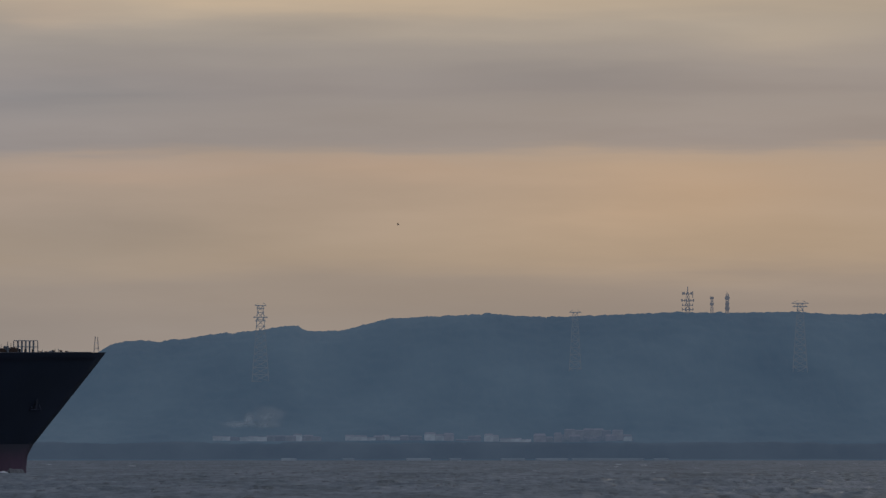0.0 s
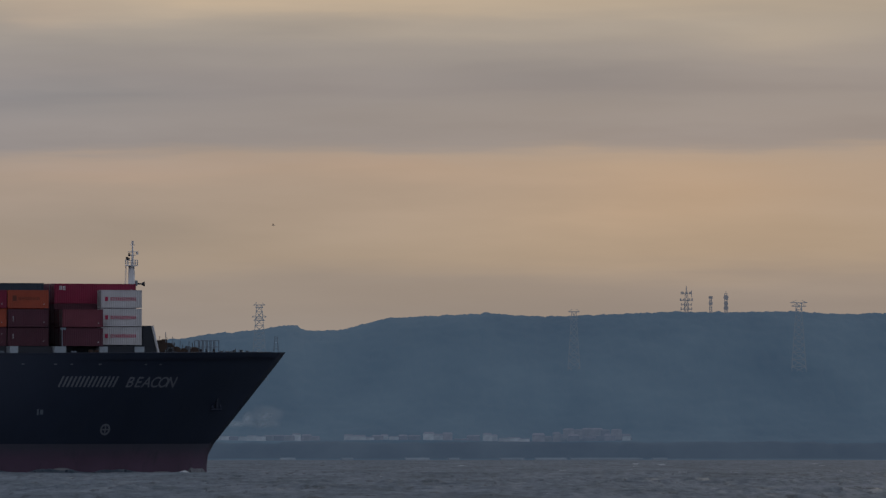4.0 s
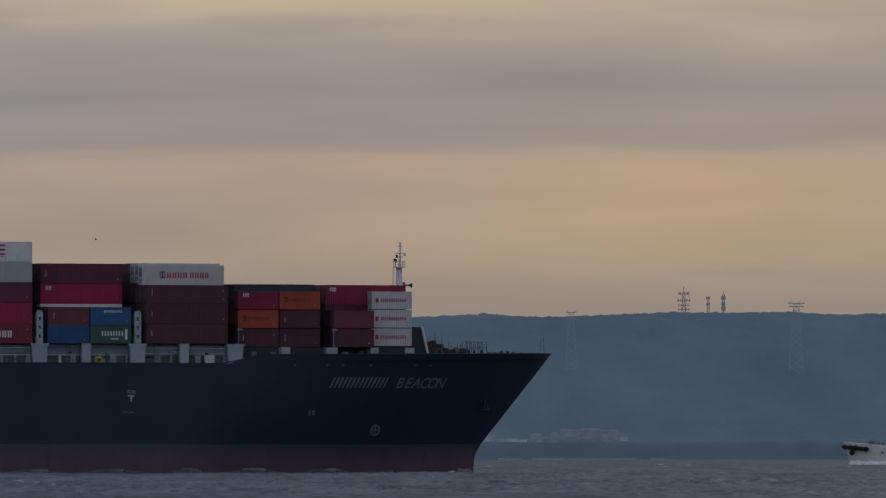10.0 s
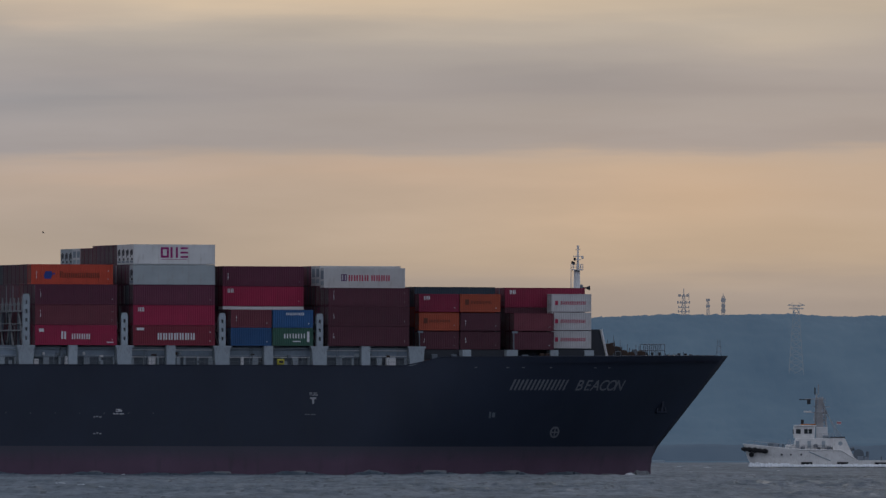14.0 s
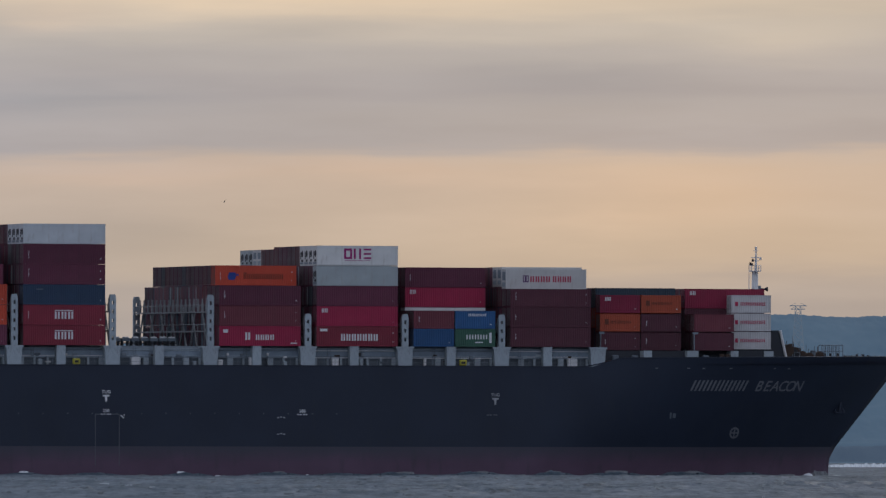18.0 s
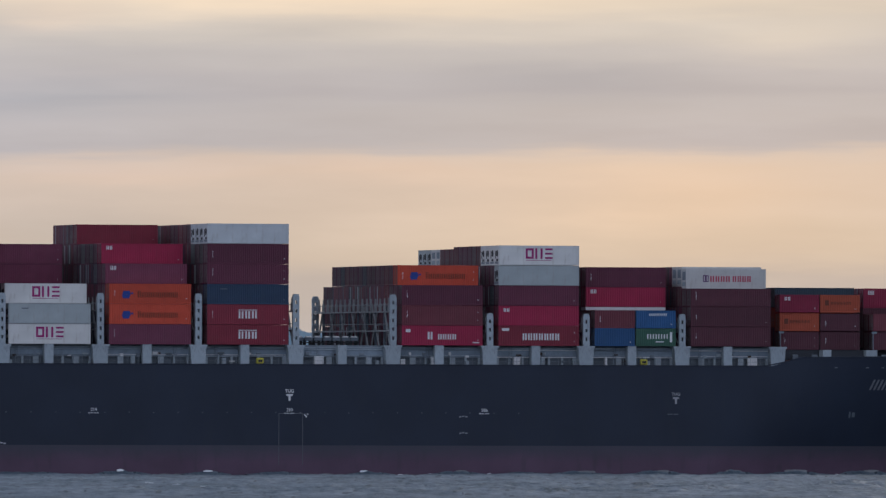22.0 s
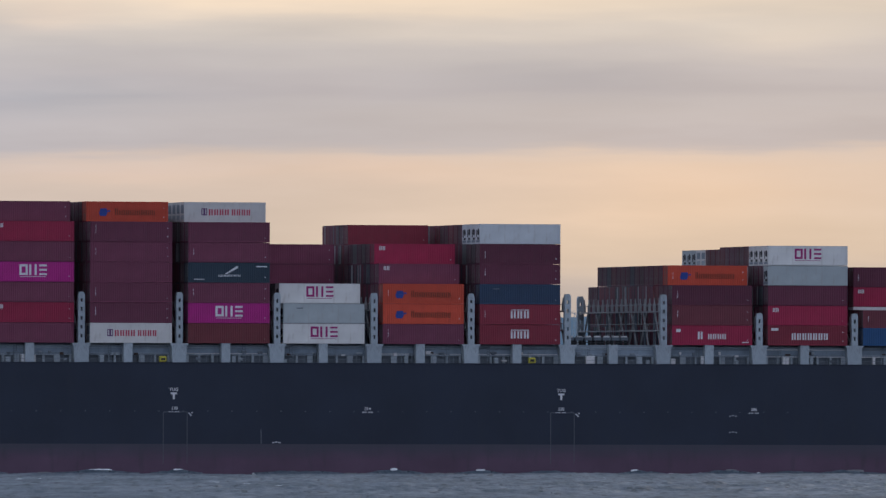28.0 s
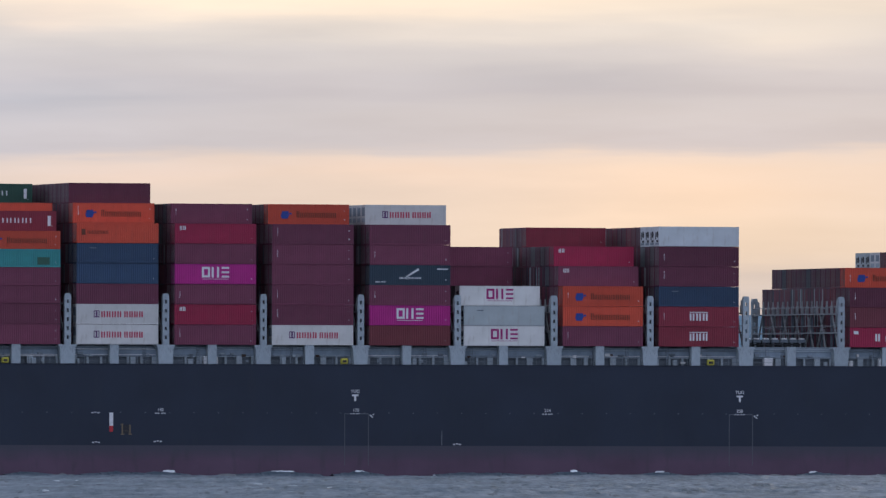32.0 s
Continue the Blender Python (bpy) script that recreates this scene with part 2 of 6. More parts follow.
def boot_material():
    """Faded antifouling: the upper third is sooty and worn, the waterline slimed."""
    m = paint("boot_red", (0.1, 0.062, 0.096), 0.7, vary=0.35, scale=0.15, dirt=0.5, dirt_color=(0.05, 0.045, 0.055))
    nt = m.node_tree
    N, L = nt.nodes.new, nt.links.new
    bsdf = nt.nodes["Principled BSDF"]
    old = bsdf.inputs["Base Color"].links[0].from_socket
    coord = N("ShaderNodeTexCoord")
    split = N("ShaderNodeSeparateXYZ")
    L(coord.outputs["Object"], split.inputs[0])
    mp = N("ShaderNodeMapping")
    mp.inputs["Scale"].default_value = (0.25, 0.25, 0.7)
    L(coord.outputs["Object"], mp.inputs[0])
    n = N("ShaderNodeTexNoise")
    n.inputs["Scale"].default_value, n.inputs["Detail"].default_value = 1.0, 4
    L(mp.outputs[0], n.inputs["Vector"])
    sway = N("ShaderNodeMath")
    sway.operation = "MULTIPLY_ADD"
    L(n.outputs["Fac"], sway.inputs[0])
    sway.inputs[1].default_value = 1.4
    L(split.outputs[2], sway.inputs[2])
    grime = N("ShaderNodeMapRange")
    grime.inputs["From Min"].default_value, grime.inputs["From Max"].default_value = 2.3, 4.4
    grime.inputs["To Max"].default_value = 0.85
    L(sway.outputs[0], grime.inputs["Value"])
    mix = N("ShaderNodeMix")
    mix.data_type = "RGBA"
    L(grime.outputs[0], mix.inputs["Factor"])
    L(old, mix.inputs[6])
    mix.inputs[7].default_value = (0.056, 0.061, 0.078, 1)
    L(mix.outputs[2], bsdf.inputs["Base Color"])
    return m


def smoke_material():
    """Thin drifting smoke: dull white, ragged, clear towards the edge of each puff."""
    # the smoke also emits the blue air light painted on the shore behind
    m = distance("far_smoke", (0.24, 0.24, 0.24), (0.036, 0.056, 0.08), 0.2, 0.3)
    nt = m.node_tree
    N, L = nt.nodes.new, nt.links.new
    coord = N("ShaderNodeTexCoord")
    size = N("ShaderNodeVectorMath")
    size.operation = "LENGTH"
    flat = N("ShaderNodeMapping")
    flat.inputs["Location"].default_value = (-1.0, 0.0, -1.0)
    flat.inputs["Scale"].default_value = (2.0, 0.0, 2.0)
    L(coord.outputs["Generated"], flat.inputs[0])
    L(flat.outputs[0], size.inputs[0])
    fade = N("ShaderNodeMapRange")
    fade.interpolation_type = "SMOOTHSTEP"
    fade.inputs["From Min"].default_value, fade.inputs["From Max"].default_value = 1.0, 0.1
    L(size.outputs["Value"], fade.inputs["Value"])
    n1 = N("ShaderNodeTexNoise")
    n1.inputs["Scale"].default_value, n1.inputs["Detail"].default_value = 0.35, 5
    L(coord.outputs["Object"], n1.inputs["Vector"])
    rag = N("ShaderNodeMapRange")
    rag.inputs["From Min"].default_value, rag.inputs["From Max"].default_value = 0.3, 0.65
    rag.inputs["To Min"].default_value, rag.inputs["To Max"].default_value = 0.25, 0.8
    L(n1.outputs["Fac"], rag.inputs["Value"])
    mul = N("ShaderNodeMath")
    mul.operation = "MULTIPLY"
    L(fade.outputs[0], mul.inputs[0])
    L(rag.outputs[0], mul.inputs[1])
    L(mul.outputs[0], nt.nodes["Principled BSDF"].inputs["Alpha"])
    return m


# blue haze for the hills, painted in as emission
HAZE_GLOW = (0.034, 0.060, 0.096)
M = {
    "hull_black": paint("hull_black", (0.0185, 0.026, 0.045), 0.5, vary=0.3, scale=0.12, dirt=0.25, dirt_color=(0.03, 0.035, 0.045), bump=0.1),
    "boot_red": boot_material(),
    "deck": paint("deck", (0.08, 0.035, 0.03), 0.8),
    "ship_grey": paint("ship_grey", (0.315, 0.365, 0.4), 0.6, vary=0.2, scale=1.3, dirt=0.5, dirt_color=(0.14, 0.12, 0.11), random_vary=0.08),
    "ship_grey_dark": paint("ship_grey_dark", (0.12, 0.145, 0.17), 0.65, vary=0.2, scale=0.8),
    "ship_white": paint("ship_white", (0.62, 0.62, 0.62), 0.5, dirt=0.3, dirt_color=(0.3, 0.22, 0.16)),
    "mark_white": paint("mark_white", (0.64, 0.65, 0.67), 0.6, vary=0.2, scale=2, dirt=0.3, dirt_color=(0.1, 0.1, 0.12), bump=0),
    "name_grey": paint("name_grey", (0.16, 0.17, 0.19), 0.6, vary=0.2, scale=2, dirt=0.3, bump=0),
    "mark_faint": paint("mark_faint", (0.1, 0.105, 0.12), 0.6, vary=0.2, scale=2, dirt=0.5, dirt_color=(0.04, 0.045, 0.06), bump=0),
    "mark_dim": paint("mark_dim", (0.33, 0.34, 0.36), 0.6, vary=0.2, scale=2, dirt=0.3, bump=0),
    "mark_red": paint("mark_red", (0.4, 0.03, 0.04), 0.6, bump=0),
    "mark_magenta": paint("mark_magenta", (0.3, 0.015, 0.14), 0.5, bump=0),
    "mark_crimson": paint("mark_crimson", (0.42, 0.03, 0.08), 0.5, bump=0),
    "mark_navy": paint("mark_navy", (0.02, 0.05, 0.25), 0.5, bump=0),
    "mark_brown": paint("mark_brown", (0.12, 0.035, 0.02), 0.5, bump=0),
    "yellow": paint("yellow", (0.42, 0.38, 0.05), 0.5),
    "coaming_dark": paint("coaming_dark", (0.035, 0.04, 0.05), 0.7),
    "gear_brown": paint("gear_brown", (0.05, 0.032, 0.024), 0.7, vary=0.4, scale=1.5, dirt=0.5, dirt_color=(0.1, 0.075, 0.05)),
    "gear_dark": paint("gear_dark", (0.03, 0.032, 0.036), 0.7, vary=0.4, scale=1.5, dirt=0.4, dirt_color=(0.09, 0.07, 0.05)),
    "foam_grey": paint("foam_grey", (0.2, 0.21, 0.22), 0.9, vary=0.4, scale=1.2, dirt=0.6, dirt_color=(0.09, 0.09, 0.1), bump=0.3),
    "ochre": paint("ochre", (0.17, 0.13, 0.085), 0.6, vary=0.4, scale=2.0),
    "ship_grey_mid": paint("ship_grey_mid", (0.185, 0.22, 0.255), 0.6, vary=0.2, scale=0.8),
    "bridge_grey": paint("bridge_grey", (0.29, 0.305, 0.31), 0.65, vary=0.3, scale=0.8, dirt=0.5, dirt_color=(0.1, 0.085, 0.07)),
    "coaming_blue": paint("coaming_blue", (0.22, 0.275, 0.33), 0.6, vary=0.3, scale=0.9, dirt=0.4, dirt_color=(0.12, 0.13, 0.14)),
    "mark_purple": paint("mark_purple", (0.1, 0.03, 0.12), 0.5, bump=0),
    "rubber": paint("rubber", (0.015, 0.015, 0.017), 0.85),
    "glass": paint("glass", (0.02, 0.025, 0.03), 0.08, vary=0, dirt=0, bump=0),
    "steel": paint("steel", (0.25, 0.25, 0.25), 0.45, metal=0.6, random_vary=0.2),
    "dark_unit": paint("dark_unit", (0.03, 0.03, 0.035), 0.7),
    "foam": paint("foam", (0.75, 0.78, 0.8), 0.9, vary=0.15, scale=1.5, dirt=0.3, dirt_color=(0.3, 0.35, 0.38), bump=0.3),
    "tug_white": paint("tug_white", (0.72, 0.71, 0.69), 0.5, vary=0.2, scale=1.0, dirt=0.45, dirt_color=(0.35, 0.3, 0.25)),
    "tug_mast": paint("tug_mast", (0.36, 0.355, 0.36), 0.6, dirt=0.3),
    "tug_orange": paint("tug_orange", (0.45, 0.16, 0.04), 0.5),
    "sea": sea_material(),
    # both woods glow faintly blue: distance put into their emission
    "woods": distance("woods", (0.034, 0.040, 0.036), HAZE_GLOW, 0.6, 0.03),
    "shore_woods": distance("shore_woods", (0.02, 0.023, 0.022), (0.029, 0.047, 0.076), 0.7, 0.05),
    # houses: the second colour is painted air light, given off by walls and roofs
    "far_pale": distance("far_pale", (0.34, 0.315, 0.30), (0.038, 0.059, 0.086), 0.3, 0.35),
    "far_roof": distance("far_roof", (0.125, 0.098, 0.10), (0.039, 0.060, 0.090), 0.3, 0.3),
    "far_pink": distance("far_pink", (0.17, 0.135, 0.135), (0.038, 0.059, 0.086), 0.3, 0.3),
    "far_smoke": smoke_material(),
    # pylons and masts: pale emission paints the hazy air in front of the lattice
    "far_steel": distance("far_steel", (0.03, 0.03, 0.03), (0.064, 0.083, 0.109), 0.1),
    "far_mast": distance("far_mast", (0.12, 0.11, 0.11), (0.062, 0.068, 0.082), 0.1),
    # sea wall, with air light painted in as emission too
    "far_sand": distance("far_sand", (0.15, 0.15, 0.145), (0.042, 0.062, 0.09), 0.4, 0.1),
}
BOX_COLORS = {
    "dr": (0.112, 0.026, 0.05), "R": (0.28, 0.016, 0.055), "rb": (0.145, 0.034, 0.048), "br": (0.165, 0.036, 0.046),
    "hm": (0.20, 0.023, 0.042), "or": (0.5, 0.067, 0.035), "bl": (0.028, 0.055, 0.105), "lb": (0.021, 0.08, 0.2),
    "dp": (0.145, 0.036, 0.068), "dm": (0.078, 0.022, 0.034), "ob": (0.37, 0.07, 0.034), "Rd": (0.21, 0.015, 0.045),
    "gr": (0.03, 0.085, 0.06), "tl": (0.05, 0.27, 0.27), "mg": (0.37, 0.015, 0.19), "nv": (0.028, 0.05, 0.074),
    "wh": (0.53, 0.525, 0.51), "wo": (0.61, 0.61, 0.595), "gy": (0.34, 0.38, 0.39), "w": (0.50, 0.53, 0.55),
    "wb": (0.52, 0.51, 0.51), "dk": (0.05, 0.04, 0.045), "gb": (0.12, 0.13, 0.14),
}
COLOR_WORDS = {"dp": "plum red", "dm": "dark brownish maroon", "ob": "dull orange", "Rd": "dark crimson", "dr": "dark maroon", "R": "crimson red", "rb": "brownish red", "br": "rust brown", "hm": "deep red", "or": "bright orange",
               "bl": "navy blue", "lb": "mid blue", "gr": "dark green", "tl": "teal green", "mg": "magenta pink", "nv": "dark slate blue",
               "wh": "white", "wb": "off-white", "wo": "white", "gy": "pale grey", "w": "pale bluish white", "dk": "sooty dark", "gb": "dull grey"}
for key_, col_ in BOX_COLORS.items():
    pale_ = min(col_) > 0.3
    M["box_" + key_] = paint("box_" + key_, col_, 0.5, vary=0.2, scale=0.45, dirt=0.35 if pale_ else 0.3, random_vary=0.08 if pale_ else 0.18,
                             dirt_color=(0.3, 0.25, 0.21) if pale_ else tuple(0.5 * c + 0.025 for c in col_))

# ---------------------------------------------------------------- mesh helpers


def mesh_of(name, bm, material, smooth=False):
    me = bpy.data.meshes.new(name)
    bm.to_mesh(me)
    bm.free()
    me.materials.append(M[material])
    if smooth:
        for p in me.polygons:
            p.use_smooth = True
    return me


def part(name, bm, material, parent, label="", at=None, smooth=False):
    me = bm if isinstance(bm, bpy.types.Mesh) else mesh_of(name, bm, material, smooth)
    ob = new(name, me)
    ob.parent = parent
    if at is not None:
        ob.matrix_basis = at
    if label:
        ob["label"] = label
    return ob


def thing(name, label, category, group="", kind="", at=None):
    ob = new(name)
    ob.empty_display_size = 0.5
    if at is not None:
        ob.matrix_basis = at
    return tagged(ob, label, category, group, kind)


def add_box(bm, x0, x1, y0, y1, z0, z1, taper=0.0, bevel=0.0):
    """A box; taper draws the bottom in along x."""
    v = [bm.verts.new(c) for c in ((x0 + taper, y0, z0), (x1 - taper, y0, z0), (x1 - taper, y1, z0), (x0 + taper, y1, z0),
                                   (x0, y0, z1), (x1, y0, z1), (x1, y1, z1), (x0, y1, z1))]
    fs = [bm.faces.new([v[i] for i in q]) for q in ((3, 2, 1, 0), (4, 5, 6, 7), (0, 1, 5, 4), (1, 2, 6, 5), (2, 3, 7, 6), (3, 0, 4, 7))]
    if bevel:
        es = list({e for f in fs for e in f.edges})
        bmesh.ops.bevel(bm, geom=es, offset=bevel, segments=1, affect="EDGES")


def box_bm(*a, **k):
    bm = bmesh.new()
    add_box(bm, *a, **k)
    return bm


def add_bar(bm, a, b, r=0.1, sides=6, r2=None):
    """A round bar from a to b."""
    a, b = Vector(a), Vector(b)
    d = b - a
    q = d.to_track_quat("Z", "Y")
    ring = []
    for c, rr in ((a, r), (b, r if r2 is None else r2)):
        ring.append([bm.verts.new(c + q @ Vector((rr * math.cos(2 * math.pi * i / sides), rr * math.sin(2 * math.pi * i / sides), 0))) for i in range(sides)])
    for i in range(sides):
        j = (i + 1) % sides
        bm.faces.new((ring[0][i], ring[0][j], ring[1][j], ring[1][i]))
    bm.faces.new(ring[0][::-1])
    bm.faces.new(ring[1])


def bar_bm(*a, **k):
    bm = bmesh.new()
    add_bar(bm, *a, **k)
    return bm


def add_disc(bm, c, r, y0, y1, sides=16, inner=0.0):
    """A disc (or ring) that faces -y."""
    o = [(c[0] + r * math.cos(2 * math.pi * i / sides), c[1] + r * math.sin(2 * math.pi * i / sides)) for i in range(sides)]
    if inner:
        n = [(c[0] + inner * math.cos(2 * math.pi * i / sides), c[1] + inner * math.sin(2 * math.pi * i / sides)) for i in range(sides)]
        vo, vi = [bm.verts.new((p[0], y0, p[1])) for p in o], [bm.verts.new((p[0], y0, p[1])) for p in n]
        for i in range(sides):
            j = (i + 1) % sides
            bm.faces.new((vo[i], vo[j], vi[j], vi[i]))
    else:
        add_bar(bm, (c[0], y1, c[1]), (c[0], y0, c[1]), r, sides)


def font_mesh(text, size, material, depth=0.02, shear=0.0):
    """Raised letters in the x-z plane, facing -y, from the built-in font."""
    cu = bpy.data.curves.new("letters", "FONT")
    cu.body, cu.size, cu.extrude, cu.shear, cu.align_x = text, size, depth, shear, "CENTER"
    cu.offset = 0.013 * size
    ob = bpy.data.objects.new("letters", cu)
    scene.collection.objects.link(ob)
    dg = bpy.context.evaluated_depsgraph_get()
    me = bpy.data.meshes.new_from_object(ob.evaluated_get(dg))
    bpy.data.objects.remove(ob)
    bpy.data.curves.remove(cu)
    me.transform(Matrix.Rotation(radians(90), 4, "X"))
    me.materials.clear()
    me.materials.append(M[material])
    return me

# ---------------------------------------------------------------- sea and far shore


def spaced(*runs):
    """Coordinates from runs of (start, end, step)."""
    out = []
    for a, b, s in runs:
        n = max(1, round((b - a) / s))
        out += [a + (b - a) * i / n for i in range(n)]
    return out + [runs[-1][1]]


def wave(x, y):
    """Height of the choppy water: a low swell, and short steep wavelets with sharp crests."""
    h = 0.0
    for wl, amp, dx, dy, ph in ((31, 0.10, 0.5, 0.87, 0.3), (17, 0.10, 0.8, 0.6, 1.9), (9.5, 0.06, -0.35, 0.94, 4.0)):
        k = 2 * math.pi / wl
        h += amp * math.sin(k * (dx * x + dy * y) + ph + 1.3 * noise.noise((x * 0.013, y * 0.013, wl)))
    gust = (0.65 + 0.7 * noise.noise((x * 0.02, y * 0.008, 3.3))) * (1.0 if y < 1850 else 0.4)
    chop = 1 - 2.2 * abs(noise.noise((x * 0.2, y * 0.11, 8.1)))
    fine = 1 - 2.2 * abs(noise.noise((x * 0.47, y * 0.2, 2.6)))
    tiny = 1 - 2.4 * abs(noise.noise((x * 1.1, y * 0.31, 5.2)))
    return h * gust + gust * (0.22 * chop + 0.14 * fine + 0.09 * tiny) - 0.16


def build_sea():
    xs = spaced((-4000, -600, 850), (-600, -240, 60), (-240, -125, 5), (-125, -70, 1.0), (-70, 70, 0.45), (70, 110, 1.0), (110, 330, 5), (330, 900, 95), (900, 4300, 850))
    ys = spaced((-900, 600, 300), (600, 740, 20), (740, 1900, 2.1), (1900, 2300, 5), (2300, 3300, 14), (3300, 4380, 45))
    verts = [(x, y, -0.36 + wave(x, y) if -240 <= x <= 330 and 740 <= y <= 3400 else -0.2) for y in ys for x in xs]
    n = len(xs)
    faces = [(j * n + i, j * n + i + 1, (j + 1) * n + i + 1, (j + 1) * n + i) for j in range(len(ys) - 1) for i in range(n - 1)]
    me = bpy.data.meshes.new("sea")
    me.from_pydata(verts, [], faces)
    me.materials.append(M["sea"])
    for p in me.polygons:
        p.use_smooth = True
    return tagged(new("water", me), "choppy grey-blue sea reaching to the far shore", "sea", kind="structure")


sea = build_sea()

RIDGE = ((-700, 8), (-330, 18), (-220, 30), (-128, 40), (-122, 43.5), (-112, 45.2), (-104, 44.5), (-90, 46.5), (-76, 48), (-62, 49.5),
         (-55, 50.8), (-49, 48.8), (-37, 49.3), (-30, 51.5), (-18, 54.4), (0, 55.4), (16, 56.2), (32, 55.5), (37, 54.8), (50, 55.4), (75, 56.4),
         (85, 57), (108, 56.6), (130, 57), (146, 56), (165, 56.4), (260, 52), (420, 40), (900, 16))


def ridge_height(x):
    for (x0, h0), (x1, h1) in zip(RIDGE, RIDGE[1:]):
        if x0 <= x <= x1:
            u = (x - x0) / (x1 - x0)
            return h0 + (h1 - h0) * u
    return 8.0


RIDGE_Y = 4800.0


def land_height(x, y):
    """Shore terrace, then the wooded slope up to the ridge, then gently down behind it."""
    u = (y - 4285) / (RIDGE_Y - 4285)
    top = ridge_height(x) - 1.5 - 1.4 * max(0.0, min(1.0, (x + 60) / 50))
    if u <= 0.0:
        return -0.6
    if u < 0.18:
        v = max(0.0, min(1.0, (u - 0.07) / 0.08))
        base = 0.1 + 6.1 * v * v * (3 - 2 * v)
    else:
        v = min(1.0, (u - 0.18) / 0.82)
        s = v * v * (3 - 2 * v)
        base = 6.2 + (top - 6.2) * (0.35 * v + 0.65 * s)
    if u > 1:
        base = top - (u - 1) * 30
    bump = noise.noise((x * 0.09, y * 0.05, 1.0)) * 0.5 + noise.noise((x * 0.33, y * 0.1, 2.0)) * 0.5 + noise.noise((x * 0.8, y * 0.15, 5.0)) * 0.35 + (noise.noise((x * 1.3, y * 0.3, 6.0)) * 0.35 if u > 0.85 else 0.0)
    gully = noise.noise((x * 0.02, y * 0.006, 7.0)) * 2.0 * (4 * u * (1 - u) if 0 < u < 1 else 0)
    return base + (bump if u > 0.18 else bump * 0.15) + gully


def build_hills():
    xs = spaced((-2600, -700, 380), (-700, -190, 15), (-190, 190, 0.8), (190, 700, 15), (700, 2600, 380))
    ys = spaced((4270, 4290, 10), (4290, 4400, 8), (4400, 4740, 7), (4740, 4812, 6), (4812, 4930, 40))
    verts = [(x, y, land_height(x, y)) for y in ys for x in xs]
    n = len(xs)
    faces = [(j * n + i, j * n + i + 1, (j + 1) * n + i + 1, (j + 1) * n + i) for j in range(len(ys) - 1) for i in range(n - 1)]
    me = bpy.data.meshes.new("hills")
    me.from_pydata(verts, [], faces)
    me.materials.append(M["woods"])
    for p in me.polygons:
        p.use_smooth = True
    return tagged(new("backdrop", me), "long wooded hill ridge in blue evening haze", "hills", kind="structure")


build_hills()

# ---------------------------------------------------------------- container ship
HEADING = 15.2
HEEL, TRIM = 0.3, 0.09
SPEED = 6.79796
SHIP_X, SHIP_Y = -251.45, 1837.14
DECK, SEAT, BEAM = 15.78, 18.64, 45.4
BAY, ROW = 14.63, 2.515


def ship_pose(t):
    """Where the ship is: it gathers a trace of way in the first seconds, then holds its speed."""
    a = radians(HEADING)
    run = SPEED * t - 0.6 * max(0.0, 1 - t / 15.0) ** 1.5
    return pose(SHIP_X + run * math.cos(a), SHIP_Y + run * math.sin(a), 0.04, HEEL, TRIM, HEADING)


def stem(z):
    pts = ((-3, 204.15), (2, 204.1), (3.9, 205.1), (17.4, 216.05))
    for (z0, s0), (z1, s1) in zip(pts, pts[1:]):
        if z <= z1:
            return s0 + (s1 - s0) * max(0, z - z0) / (z1 - z0)
    return pts[-1][1]


def side(s, z):
    """How far the hull's near side lies inside its widest line, at s metres along and z metres up."""
    zz = min(max(z, 0.0), 17.4)
    if s < -60:
        u = min(1.0, (-60 - s) / 62)
        return 6.0 * u ** 2 * (1 - 0.6 * zz / 17.4)
    s0 = 145.5 + 1.15 * zz
    u = min(1.0, max(0.0, (s - s0) / (stem(z) - s0)))
    return 0.5 * BEAM * u ** (1.9 + 0.5 * min(zz / 17, 1))


def sheer(s):
    """Height of the hull's upper edge."""
    if s < 161.4:
        return DECK
    if s < 164.8:
        return DECK + 1.3 * (s - 161.4) / 3.4
    return DECK + 1.3 + 0.42 * (s - 164.8) / 50.5


ship = thing("container_ship", "long black-hulled container ship under way, red below the waterline", "ship", at=ship_pose(0))


def hull_strip(name, z_low, z_high, steps, material, label, edges):
    """Both sides of the hull between two heights; z_high None follows the sheer."""
    bm = bmesh.new()
    ss = spaced((-122, -60, 6), (-60, 110, 10), (110, 150, 4), (150, 215, 1.25))
    for flip in (False, True):
        rows_ = []
        for k in range(steps + 1):
            line = []
            for s in ss:
                top = sheer(s) if z_high is None else z_high
                z = z_low + (top - z_low) * k / steps
                sx = s
                if s > 150:
                    sx = 150 + (s - 150) / 65.0 * (stem(z) - 150)
                w = side(sx, z)
                line.append(bm.verts.new((sx, BEAM - w if flip else w, z)))
            rows_.append(line)
        for r0, r1 in zip(rows_, rows_[1:]):
            for i in range(len(ss) - 1):
                q = (r0[i], r0[i + 1], r1[i + 1], r1[i])
                bm.faces.new(q[::-1] if flip else q)
        if flip:
            for r0, r1, p0, p1 in zip(rows_, rows_[1:], first, first[1:]):
                bm.faces.new((p0[0], p1[0], r1[0], r0[0]))
        first = rows_
    bmesh.ops.remove_doubles(bm, verts=bm.verts, dist=0.002)
    return part(name, bm, material, ship, label, smooth=edges)


hull_strip("hull_plating", 4.02, None, 8, "hull_black", "black painted steel topsides", True)
hull_strip("boot_topping", -2.5, 4.02, 4, "boot_red", "faded red antifouling band", True)


